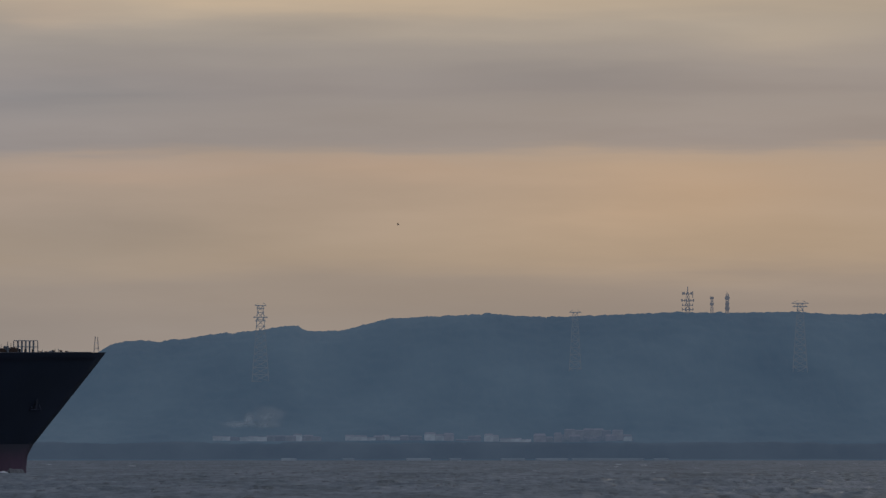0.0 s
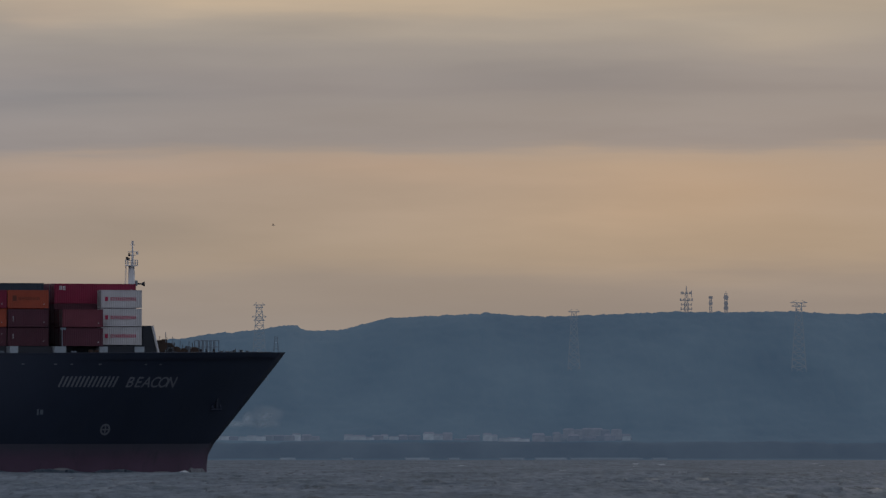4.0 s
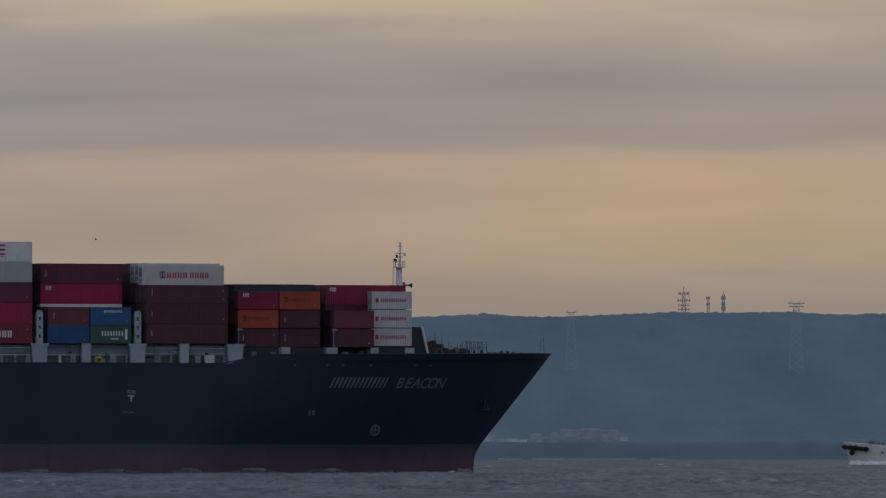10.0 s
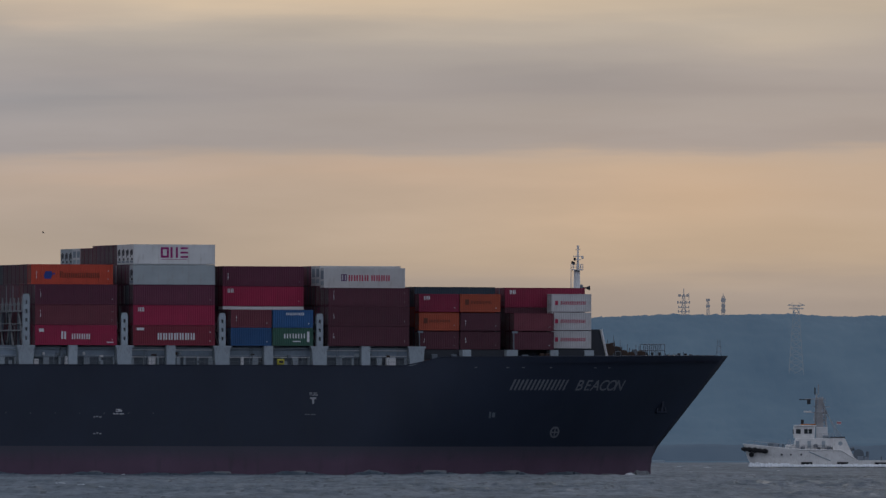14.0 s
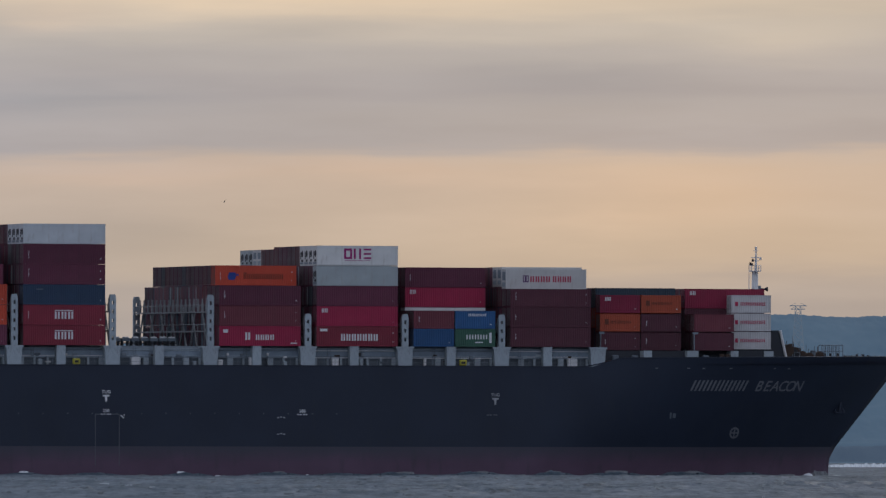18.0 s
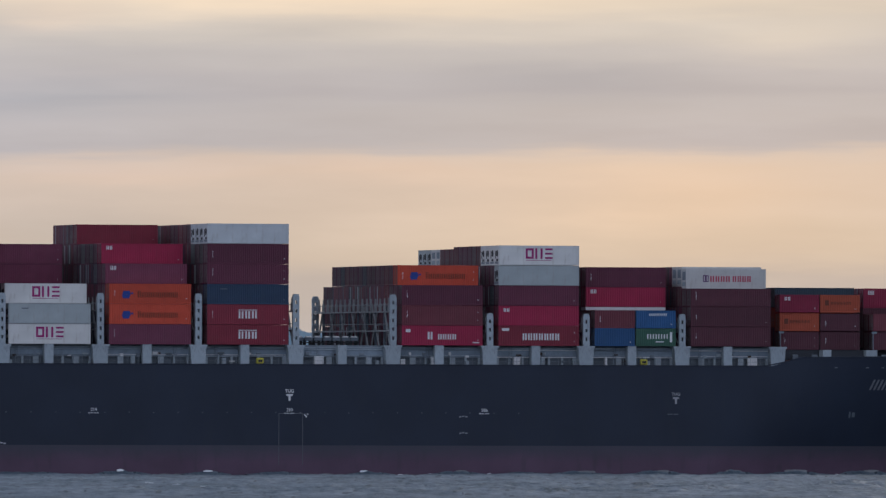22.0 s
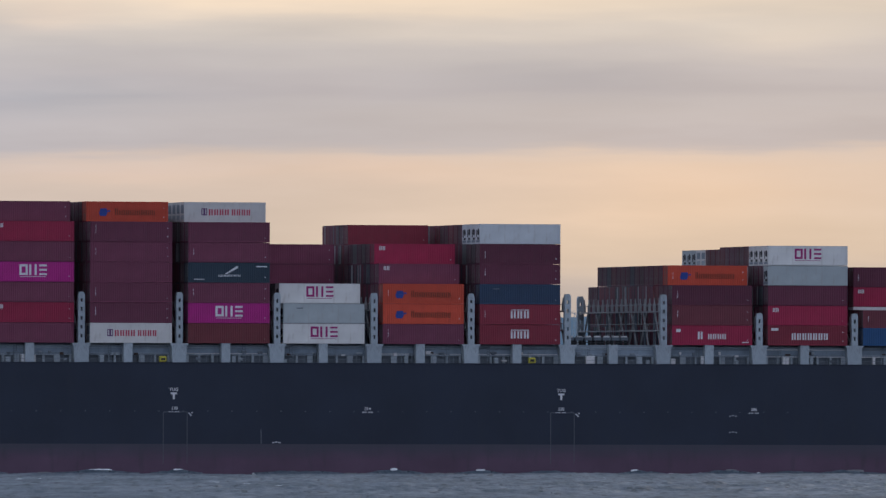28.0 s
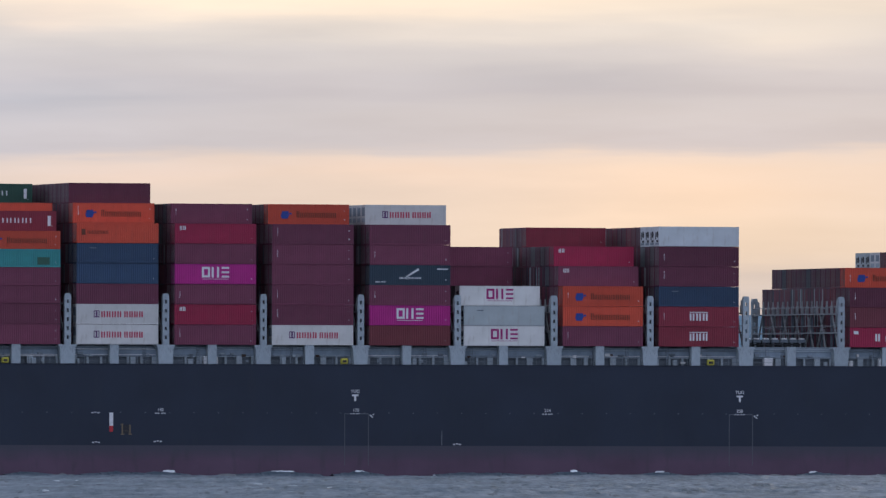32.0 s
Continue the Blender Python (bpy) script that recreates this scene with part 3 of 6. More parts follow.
def build_deck():
    bm = bmesh.new()
    ss = spaced((-121, 150, 10), (150, 214, 2))
    prev = None
    for s in ss:
        z = sheer(s) - 0.12 - (0.9 if s > 170 else 0)
        w = side(s, sheer(s)) + 0.15
        w = min(w, BEAM / 2 - 0.05)
        cur = (bm.verts.new((s, w, z)), bm.verts.new((s, BEAM - w, z)))
        if prev:
            bm.faces.new((prev[0], cur[0], cur[1], prev[1]))
        prev = cur
    part("deck", bm, "deck", ship, "rust red weather deck")


build_deck()

# thin rail along the hull's upper edge
bm = bmesh.new()
for s in spaced((-120, 160, 8), (160, 213, 3))[:-1]:
    e = s + (8 if s < 159 else 3)
    e = min(e, 214.5)
    add_bar(bm, (s, side(s, sheer(s)), sheer(s)), (e, side(e, sheer(e)), sheer(e)), 0.09, 5)
tagged(part("gunwale", bm, "hull_black", ship), kind="stuff")

POST0 = -13.55                    # first lashing bridge
TALL, SHORT = 26.03, 23.36


def build_hatches():
    """Hatch coamings with walkway, pedestals under the outer stacks, for every bay."""
    ped = bmesh.new()
    add_box(ped, -1.2, 1.2, 0.05, 1.5, DECK - 0.05, SEAT - 0.06, taper=0.2)
    add_box(ped, -1.35, 1.35, 0.0, 2.0, SEAT - 0.3, SEAT - 0.02)
    ped_me = mesh_of("pedestal", ped, "ship_grey")
    mid = bmesh.new()
    add_box(mid, -0.66, 0.66, 0.05, 1.3, DECK - 0.05, SEAT - 0.02)
    add_box(mid, -0.62, -0.4, 0.1, 0.5, SEAT - 0.02, SEAT + 0.04)
    add_box(mid, 0.4, 0.62, 0.1, 0.5, SEAT - 0.02, SEAT + 0.04)
    mid_me = mesh_of("support", mid, "ship_grey")
    for k in range(-1, 13):
        s = POST0 + k * BAY
        inset = 0.0
        if k == 12:
            part("pedestal", ped_me, "", ship, at=pose(s, inset, 0))
            continue
        part("pedestal", ped_me, "", ship, at=pose(s, inset, 0))
        part("support", mid_me, "", ship, at=pose(s + BAY / 2 - 0.35, inset, 0))
        bm = bmesh.new()
        add_box(bm, s + 0.2, s + BAY - 0.2, 1.9, BEAM - 1.9, DECK - 0.1, SEAT - 0.55)
        part("hatch_coaming", bm, "ship_grey_dark", ship)
        bm = bmesh.new()
        add_box(bm, s + 0.9, s + BAY - 0.9, 2.2, BEAM - 2.2, SEAT - 0.55, SEAT - 0.03)
        part("hatch_cover", bm, "ship_grey_mid", ship)
        # coaming girder: a pale beam with stays, over the walkway
        bm = bmesh.new()
        add_box(bm, s + 1.0, s + BAY - 1.0, 1.45, 1.85, DECK + 1.25, SEAT - 0.45)
        part("girder", bm, "coaming_blue", ship)
        part("flange", box_bm(s + 1.0, s + BAY - 1.0, 1.3, 1.88, SEAT - 0.446, SEAT - 0.3), "ship_grey", ship)
        for i in range(7):
            x = s + 1.3 + i * (BAY - 2.6) / 6
            wide = 0.16 if (i + k) % 3 else 0.42
            part("stay", box_bm(x - wide, x + wide, 1.35, 1.8, DECK - 0.05, DECK + 1.26), "ship_grey", ship)
        bm = bmesh.new()
        for z in (0.55, 1.1):
            add_bar(bm, (s + 1, 0.35, DECK + z), (s + BAY - 1, 0.35, DECK + z), 0.022, 5)
        for i in range(9):
            x = s + 1 + i * (BAY - 2) / 8
            add_bar(bm, (x, 0.35, DECK - 0.05), (x, 0.35, DECK + 1.1), 0.03, 5)
        part("guard_rail", bm, "ship_grey_mid", ship)
        # pipes along the coaming, cable boxes, valves and a short ladder
        r5 = random.Random(100 + k)
        for z, q in ((1.16, 0.07), (1.38, 0.05), (2.2, 0.08)):
            part("pipe", bar_bm((s + 1.2, 1.38, DECK + z), (s + BAY - 1.2, 1.38, DECK + z), q, 6), r5.choice(("ship_grey_mid", "ship_white", "ship_grey")), ship)
        for i in range(5):
            x = s + r5.uniform(1.6, BAY - 1.8)
            w_, h_ = r5.uniform(0.15, 0.45), r5.uniform(0.2, 0.5)
            z = DECK + r5.choice((0.35, 1.1, 1.35, 1.45))
            part("cable_box", box_bm(x - w_, x + w_, 1.15, 1.32, z, z + h_, bevel=0.03), r5.choice(("ship_white", "ship_grey_mid", "ship_grey_dark", "ship_grey", "gear_brown")), ship)
        x = s + r5.uniform(2.0, BAY - 2.5)
        bm = bmesh.new()
        for q in (-0.2, 0.2):
            add_bar(bm, (x + q, 1.0, DECK - 0.05), (x + q, 1.3, SEAT - 0.1), 0.04, 5)
        for i in range(7):
            z = DECK + 0.3 + i * 0.36
            add_bar(bm, (x - 0.2, 1.05 + i * 0.035, z), (x + 0.2, 1.05 + i * 0.035, z), 0.03, 4)
        part("ladder", bm, "ship_grey_mid", ship)
    for s in (-22.77, 27.94, 83.54, 141.6):
        bm = box_bm(s - 0.55, s + 0.55, 0.2, 0.7, DECK + 0.1, DECK + 0.95, bevel=0.12)
        locker = part("locker", bm, "yellow", ship, "small yellow deck locker")
        part("hatch", box_bm(s - 0.3, s + 0.3, 0.17, 0.2, DECK + 0.35, DECK + 0.68), "dark_unit", locker)
    r4 = random.Random(17)
    for i in range(26):
        s = -24 + i * 6.9 + r4.uniform(-2, 2)
        wd = r4.uniform(0.15, 0.42)
        part("fitting", box_bm(s - wd, s + wd, 0.8, 1.3, DECK - 0.05, DECK + r4.uniform(0.6, 1.15), bevel=0.06), r4.choice(("ship_white", "ship_grey", "ship_grey")), ship)
    for s, wd in ((158.3, 0.72), (92.5, 0.7), (7.5, 0.6), (110.2, 0.8), (122.4, 0.5)):
        part("deck_box", box_bm(s - wd, s + wd, 0.6, 1.3, DECK - 0.05, DECK + 1.2, bevel=0.08), "ship_white", ship, "off-white deck box")


build_hatches()


def build_bridge(k, top):
    """A lashing bridge across the ship: slotted end posts, walkway, fingers between the rows, diagonal braces."""
    s = POST0 + k * BAY
    bridge = thing("lashing_bridge", "pale grey steel lashing bridge standing across the ship's deck", "lashing bridge", "lashing bridges")
    # slotted end post: two cheeks with rungs
    bm = bmesh.new()
    zb, h = SEAT - 0.02, top - SEAT
    for sgn in (-1, 1):
        add_box(bm, sgn * 0.31 - 0.17, sgn * 0.31 + 0.17, 0.0, 0.7, zb, top - 0.5)
    n = 5 if top > 25 else 3
    for i in range(n + 1):
        z = zb + (h - 0.9) * i / n
        add_box(bm, -0.14, 0.14, 0.02, 0.68, z, z + (h - 0.9) / n * 0.6)
    add_box(bm, -0.34, 0.34, 0.0, 0.7, top - 0.5, top, taper=-0.14)
    post_me = mesh_of("end_post", bm, "ship_grey")
    part("end_post", post_me, "", bridge)
    part("end_post", post_me, "", bridge, at=pose(0, BEAM - 0.7, 0))
    bm = bmesh.new()
    add_box(bm, -0.4, 0.4, 0.7, BEAM - 0.7, top - 2.6, top - 2.4)
    add_box(bm, -0.5, 0.5, 0.7, BEAM - 0.7, SEAT + 2.0, SEAT + 2.2)
    part("walkway", bm, "bridge_grey", bridge)
    bm = bmesh.new()
    for z in (top - 1.5, SEAT + 3.1):
        add_bar(bm, (-0.4, 0.7, z), (-0.4, BEAM - 0.7, z), 0.05, 5)
    part("guard_rail", bm, "bridge_grey", bridge)
    fin = bmesh.new()
    add_box(fin, -0.14, 0.14, -0.17, 0.17, top - 2.4, top - 1.2)
    add_box(fin, -0.09, 0.09, -0.11, 0.11, top - 1.2, top - 0.55)
    add_box(fin, -0.06, 0.06, 0.5, 0.6, top - 2.4, top - 1.35)
    add_box(fin, -0.06, 0.06, -0.6, -0.5, top - 2.4, top - 1.35)
    fin_me = mesh_of("finger", fin, "bridge_grey")
    leg_me = mesh_of("column", box_bm(-0.15, 0.15, -0.15, 0.15, SEAT - 0.2, top - 2.5), "ship_grey_dark")
    for r in range(1, 18):
        part("finger", fin_me, "", bridge, at=pose(0, r * ROW, 0))
        if r % 2 == 0:
            part("column", leg_me, "", bridge, at=pose(0, r * ROW, 0))
    for r in (2.5, 5.0, 7.5, 10.0, 12.5, 15.0):
        for d in (-1, 1):
            part("brace", bar_bm((-0.2, (r + 0.9 * d) * ROW, top - 2.6), (-0.2, (r + 2.1 * d) * ROW, SEAT - 0.2), 0.14, 6), "bridge_grey", bridge)
    return bridge, pose(s, 0, 0)


MOVERS = []                        # things carried by the ship: (object, pose on the ship)
for k_ in range(-1, 12):
    ob_, m_ = build_bridge(k_, TALL if k_ <= 8 else SHORT)
    MOVERS.append((ob_, m_))

# ---------------------------------------------------------------- containers
LEN40, LEN20, WID = 12.19, 6.06, 2.438
HC, STD, FLAT = 2.896, 2.591, 0.5
LOCK = 0.042
MESH = {}


def box_meshes(length, height, smooth_sides):
    """Shared meshes of one container size: corrugated or plain body, frame, door leaf, lock rods."""
    key = (length, height, smooth_sides)
    if key in MESH:
        return MESH[key]
    bm = bmesh.new()
    d = 0.04
    x0, x1, z0, z1 = 0.12, length - 0.12, 0.16, height - 0.1
    n = max(2, round((x1 - x0) / 0.275))
    xs = [(x0, d)]
    if not smooth_sides:
        p = (x1 - x0) / n
        for i in range(n):
            a = x0 + i * p
            xs += [(a + 0.07, 0.0 + 0.006), (a + 0.14, 0.006), (a + 0.21, d), (a + p, d)]
    else:
        xs = [(x0, 0.01)]
    xs.append((x1, xs[-1][1]))
    for flip in (0, 1):
        lo = [bm.verts.new((x, WID - y if flip else y, z0)) for x, y in xs]
        hi = [bm.verts.new((x, WID - y if flip else y, z1)) for x, y in xs]
        for i in range(len(xs) - 1):
            q = (lo[i], lo[i + 1], hi[i + 1], hi[i])
            bm.faces.new(q[::-1] if flip else q)
    e = 0.05
    c = [bm.verts.new(v) for v in ((x0, e, z1), (x1, e, z1), (x1, WID - e, z1), (x0, WID - e, z1), (x0, e, z0), (x1, e, z0), (x1, WID - e, z0), (x0, WID - e, z0))]
    for q in ((0, 1, 2, 3), (7, 6, 5, 4), (1, 5, 6, 2), (0, 3, 7, 4)):
        bm.faces.new([c[i] for i in q])
    body = bm
    bm = bmesh.new()
    for x in (0.0, length - 0.14):
        for y in (0.0, WID - 0.14):
            add_box(bm, x, x + 0.14, y, y + 0.14, 0.118, height - 0.118)
            add_box(bm, x - 0.004, x + 0.146, y - 0.004, y + 0.144, 0, 0.118)
            add_box(bm, x - 0.004, x + 0.146, y - 0.004, y + 0.144, height - 0.118, height)
    for y in (0.0, WID - 0.08):
        add_box(bm, 0.14, length - 0.14, y, y + 0.08, 0.01, 0.17)
        add_box(bm, 0.14, length - 0.14, y, y + 0.08, height - 0.1, height - 0.005)
    for x in (0.0, length - 0.1):
        add_box(bm, x, x + 0.1, 0.14, WID - 0.14, 0.01, 0.17)
        add_box(bm, x, x + 0.1, 0.14, WID - 0.14, height - 0.12, height - 0.005)
    frame_ = bm
    door = bmesh.new()
    hw = (WID - 0.3) / 2
    for i in range(5):
        zz = 0.18 + i * (height - 0.32) / 5
        add_box(door, 0.03, 0.09, 0.0, hw - 0.01, zz, zz + (height - 0.32) / 5 - 0.05)
    add_box(door, 0.06, 0.1, 0.0, hw - 0.005, 0.16, height - 0.12)
    rods = bmesh.new()
    for y in (0.25, 0.75):
        add_bar(rods, (0.005, y, 0.1), (0.005, y, height - 0.06), 0.035, 5)
        add_box(rods, -0.03, 0.03, y - 0.25, y + 0.05, 1.0, 1.05)
    MESH[key] = (body, frame_, door, rods)
    return MESH[key]


PROTO = {}


def container_proto(kind, length, height, detail):
    """One container of a kind at the origin (aft end at x = 0, near side at y = 0, resting at z = 0)."""
    key = (kind, length, height, detail)
    if key in PROTO:
        return PROTO[key]
    reefer = kind in ("wh", "wo", "gy", "w")
    mat = "box_" + kind
    mkey = (length, height, reefer, mat)
    if mkey not in MESH:
        bms = box_meshes(length, height, reefer)
        mats = (mat, mat, mat, "steel")
        MESH[mkey] = [mesh_of(nm, b.copy(), mt) for nm, b, mt in zip(("body", "frame", "door", "locking_gear"), bms, mats)]
    body, frame_, door, rods = MESH[mkey]
    word = COLOR_WORDS[kind]
    form = "smooth refrigerated" if reefer else "corrugated steel"
    size = "twenty-foot" if length < 7 else "forty-foot"
    ob = thing("shipping_container", f"{word} {form} {size} container in a deck stack", "container", "containers on the deck")
    part("body", body, "", ob)
    part("frame", frame_, "", ob)
    if detail:
        if reefer:
            unit = part("cooling_unit", box_bm(0.01, 0.1, 0.16, WID - 0.16, 0.2, height - 0.14), mat, ob)
            if kind == "wh":
                part("grille", box_bm(-0.015, 0.02, 0.4, WID - 0.4, 0.35, 0.95), "ship_grey", unit, "grey grille")
                part("panel", box_bm(-0.015, 0.02, 0.4, WID - 0.4, 1.25, height - 0.4), "ship_grey_mid", unit)
            else:
                fan = bmesh.new()
                add_bar(fan, (0.03, 0.95, height * 0.6), (-0.02, 0.95, height * 0.6), 0.5, 12)
                part("fan", fan, "dark_unit", unit, "dark round fan opening")
                part("control_box", box_bm(-0.02, 0.03, 1.62, 1.98, height * 0.34, height * 0.72), "dark_unit", unit)
                part("grille", box_bm(-0.015, 0.02, 0.5, 1.5, height * 0.2, height * 0.32), "dark_unit", unit, "dark grille")
                part("panel", box_bm(-0.015, 0.02, 0.3, WID - 0.3, 0.22, height * 0.18), "ship_grey_mid", unit)
        else:
            for y, nm in ((0.15, "door"), (WID / 2 + 0.005, "door")):
                leaf = part(nm, door, "", ob, at=pose(0, y, 0))
                part("locking_gear", rods, "", leaf, at=pose(0, 0, 0))
    PROTO[key] = ob
    return ob


def bars(bm, x, z, h, n, pitch, stroke, y=-0.012, small=1.0):
    """n pairs of upright strokes in a row: lettering reduced to plain bars."""
    for i in range(n):
        hh = h if i == 0 else h * small
        a = x + i * pitch
        add_box(bm, a, a + stroke, y, 0.008, z, z + hh)
        add_box(bm, a + pitch * 0.72 - stroke, a + pitch * 0.72, y, 0.008, z, z + hh)


def add_marks(ob, style, length, height):
    """Painted company marks as plain shapes in their colours, and the small code plates."""
    L_ = length

    def mk(build, material, name="painted_mark"):
        bm = bmesh.new()
        build(bm)
        # every bar is a piece of its own
        seen = set()
        for v in bm.verts:
            if v in seen:
                continue
            group, todo = [], [v]
            seen.add(v)
            while todo:
                q = todo.pop()
                group.append(q)
                for e in q.link_edges:
                    o = e.other_vert(q)
                    if o not in seen:
                        seen.add(o)
                        todo.append(o)
            piece = bmesh.new()
            new_ = {q: piece.verts.new(q.co) for q in group}
            for f in {f for q in group for f in q.link_faces}:
                piece.faces.new([new_[q] for q in f.verts])
            part(name, piece, material, ob)
        bm.free()

    if style == "wide_red":            # square emblem and eight red bars
        def f(bm):
            x, z, h = L_ * 0.21, height * 0.34, height * 0.3
            bars(bm, x + 1.12, z, h, 4, 0.8, 0.21)
            bars(bm, x + 4.55, z, h, 4, 0.74, 0.2)
        mk(f, "mark_crimson")

        def f2(bm):
            x, z, h = L_ * 0.21, height * 0.34, height * 0.3
            add_box(bm, x, x + 0.85, -0.012, 0.008, z - 0.02, z + 0.12)
            add_box(bm, x, x + 0.12, -0.012, 0.008, z + 0.12, z + h)
            add_box(bm, x + 0.73, x + 0.85, -0.012, 0.008, z + 0.12, z + h)
            add_box(bm, x + 0.3, x + 0.55, -0.012, 0.008, z + 0.12, z + h)
            add_box(bm, x, x + 0.85, -0.012, 0.008, z + h, z + h + 0.12)
        mk(f2, "mark_purple")
    elif style in ("three_magenta", "three_white"):
        def f(bm):
            x, z, h = L_ * 0.334, height * 0.33, height * 0.53
            s = 0.31
            add_box(bm, x, x + 1.22, -0.012, 0.008, z, z + s)
            add_box(bm, x, x + 1.22, -0.012, 0.008, z + h - s, z + h)
            add_box(bm, x, x + s, -0.012, 0.008, z + s, z + h - s)
            add_box(bm, x + 1.22 - s, x + 1.22, -0.012, 0.008, z + s, z + h - s)
            for a in (1.45, 2.25):
                add_box(bm, x + a, x + a + s, -0.012, 0.008, z, z + h)
            for q in (0.0, 0.41, 0.82):
                add_box(bm, x + 2.95, x + 4.08, -0.012, 0.008, z + h * q, z + h * q + 0.27)
            add_box(bm, x + 0.1, x + 3.9, -0.012, 0.008, z - 0.26, z - 0.2)
        mk(f, "mark_magenta" if style == "three_magenta" else "mark_white")
    elif style == "orange_logo":
        def f(bm):
            x, z = L_ * 0.15, height * 0.27
            add_box(bm, x, x + 1.3, -0.012, 0.008, z, z + 0.55, taper=0.2)
            add_box(bm, x + 0.25, x + 1.2, -0.012, 0.008, z + 0.552, z + 1.1, taper=-0.15)
            add_box(bm, x + 1.36, x + 1.7, -0.012, 0.008, z + 0.62, z + 0.86)
        mk(f, "mark_navy")

        def f2(bm):
            bars(bm, L_ * 0.35, height * 0.32, height * 0.34, 11, 0.55, 0.13, small=0.76)
        mk(f2, "mark_brown")
    elif style == "white_word":
        def f(bm):
            bars(bm, L_ * 0.30, height * 0.28, height * 0.34, 7, 0.82, 0.22)
            add_box(bm, 0.5, 1.6, -0.012, 0.008, height * 0.75, height * 0.88)
        mk(f, "mark_white")
    elif style == "white_short":
        def f(bm):
            bars(bm, L_ * 0.32, height * 0.3, height * 0.38, 1, 1.0, 0.28)
            bars(bm, L_ * 0.45, height * 0.3, height * 0.27, 4, 0.72, 0.18)
            add_box(bm, 0.6, 1.3, -0.012, 0.008, height * 0.66, height * 0.82)
            add_box(bm, L_ - 1.5, L_ - 0.5, -0.012, 0.008, height * 0.12, height * 0.17)
        mk(f, "mark_white")
    elif style == "white_block":
        def f(bm):
            x, z = L_ * 0.385, height * 0.3
            bars(bm, x, z, height * 0.36, 3, 1.0, 0.26)
            add_box(bm, x, x + 2.75, -0.012, 0.008, z + height * 0.4, z + height * 0.44)
        mk(f, "mark_white")
    elif style == "pair_white":
        def f(bm):
            bars(bm, 0.75, height * 0.68, height * 0.2, 2, 0.5, 0.14)
        mk(f, "mark_white")
    elif style == "half_word":         # white word and upright block on a twenty-foot box
        def f(bm):
            bars(bm, 1.7, height * 0.42, height * 0.26, 4, 0.84, 0.18)
            add_box(bm, 5.15, 5.5, -0.012, 0.008, height * 0.22, height * 0.8)
            add_box(bm, 3.0, 4.2, -0.012, 0.008, height * 0.22, height * 0.28)
        mk(f, "mark_white")
    elif style == "row_word":
        def f(bm):
            bars(bm, L_ * 0.34, height * 0.4, height * 0.24, 4, 1.15, 0.18)
            add_box(bm, L_ - 1.3, L_ - 0.85, -0.012, 0.008, height * 0.25, height * 0.75)
        mk(f, "mark_white")
    elif style == "top_word":
        def f(bm):
            bars(bm, 2.0, height * 0.7, height * 0.14, 5, 0.56, 0.14)
        mk(f, "mark_white")
    elif style == "wing":
        def f(bm):
            x, z = L_ * 0.37, height * 0.3
            for i in range(7):
                add_box(bm, x + 1.0 + 0.26 * i, x + 1.35 + 0.26 * i, -0.012, 0.008, z + 0.35 + 0.14 * i, z + 0.5 + 0.17 * i)
            bars(bm, x, z, 0.28, 8, 0.42, 0.1)
            bars(bm, 0.9, 0.35, 0.2, 4, 0.4, 0.1)
            add_box(bm, L_ - 2.0, L_ - 0.4, -0.012, 0.008, height * 0.78, height * 0.84)
        mk(f, "mark_white")
    elif style == "small_red":         # twenty-foot white box with one red word
        def f(bm):
            add_box(bm, 0.55, 1.0, -0.012, 0.008, height * 0.38, height * 0.62)
            bars(bm, 1.4, height * 0.4, height * 0.2, 7, 0.56, 0.13)
        mk(f, "mark_crimson")
    elif style == "small_dark":
        def f(bm):
            add_box(bm, 0.7, 1.3, -0.012, 0.008, height * 0.4, height * 0.7)
            bars(bm, 1.6, height * 0.45, height * 0.17, 7, 0.46, 0.1)
        mk(f, "mark_brown")
    elif style == "teal_panel":
        def f(bm):
            add_box(bm, L_ - 3.4, L_ - 1.6, -0.012, 0.008, 0.35, height * 0.55)
        mk(f, "box_gr")
    elif style == "grey_line":
        def f(bm):
            add_box(bm, L_ * 0.16, L_ * 0.24, -0.012, 0.008, height * 0.74, height * 0.79)
        mk(f, "ship_grey_dark")


def code_plates(ob, length, height, rng, column=True):
    """Code columns and plates at the corners, unreadably small."""
    bm = bmesh.new()
    if rng.random() < 0.6 and column:
        x = 0.75
        z, n = height * rng.uniform(0.3, 0.42), rng.choice((4, 5, 6))
        for i in range(n):
            w_ = rng.choice((0.05, 0.08, 0.11))
            add_box(bm, x, x + w_, -0.012, 0.008, z, z + 0.13)
            z += 0.24 if i == n - 3 else 0.19
    for i in range(rng.choice((1, 1, 2))):
        zz = height * (rng.choice((0.2, 0.24)) + 0.45 * i)
        q = rng.choice((0.06, 0.1, 0.14))
        add_box(bm, length - 0.75, length - 0.75 + q, -0.012, 0.008, zz, zz + rng.choice((0.08, 0.14)))
    tagged(part("code_plate", bm, "mark_white", ob), kind="stuff")


rng = random.Random(11)


def single(s, row, n, tiers):
    """Whether a container can be told apart: the outer rows, and the top tiers that show above them."""
    if row <= 1:
        return True
    if s > 160:
        return row <= 3 and n >= tiers - 2
    if row <= 3:
        return n >= tiers - 2
    if 95 < s < 125:
        return n >= tiers - 1
    return n == tiers - 1 and (row <= 9 or s < 5) and tiers >= 5


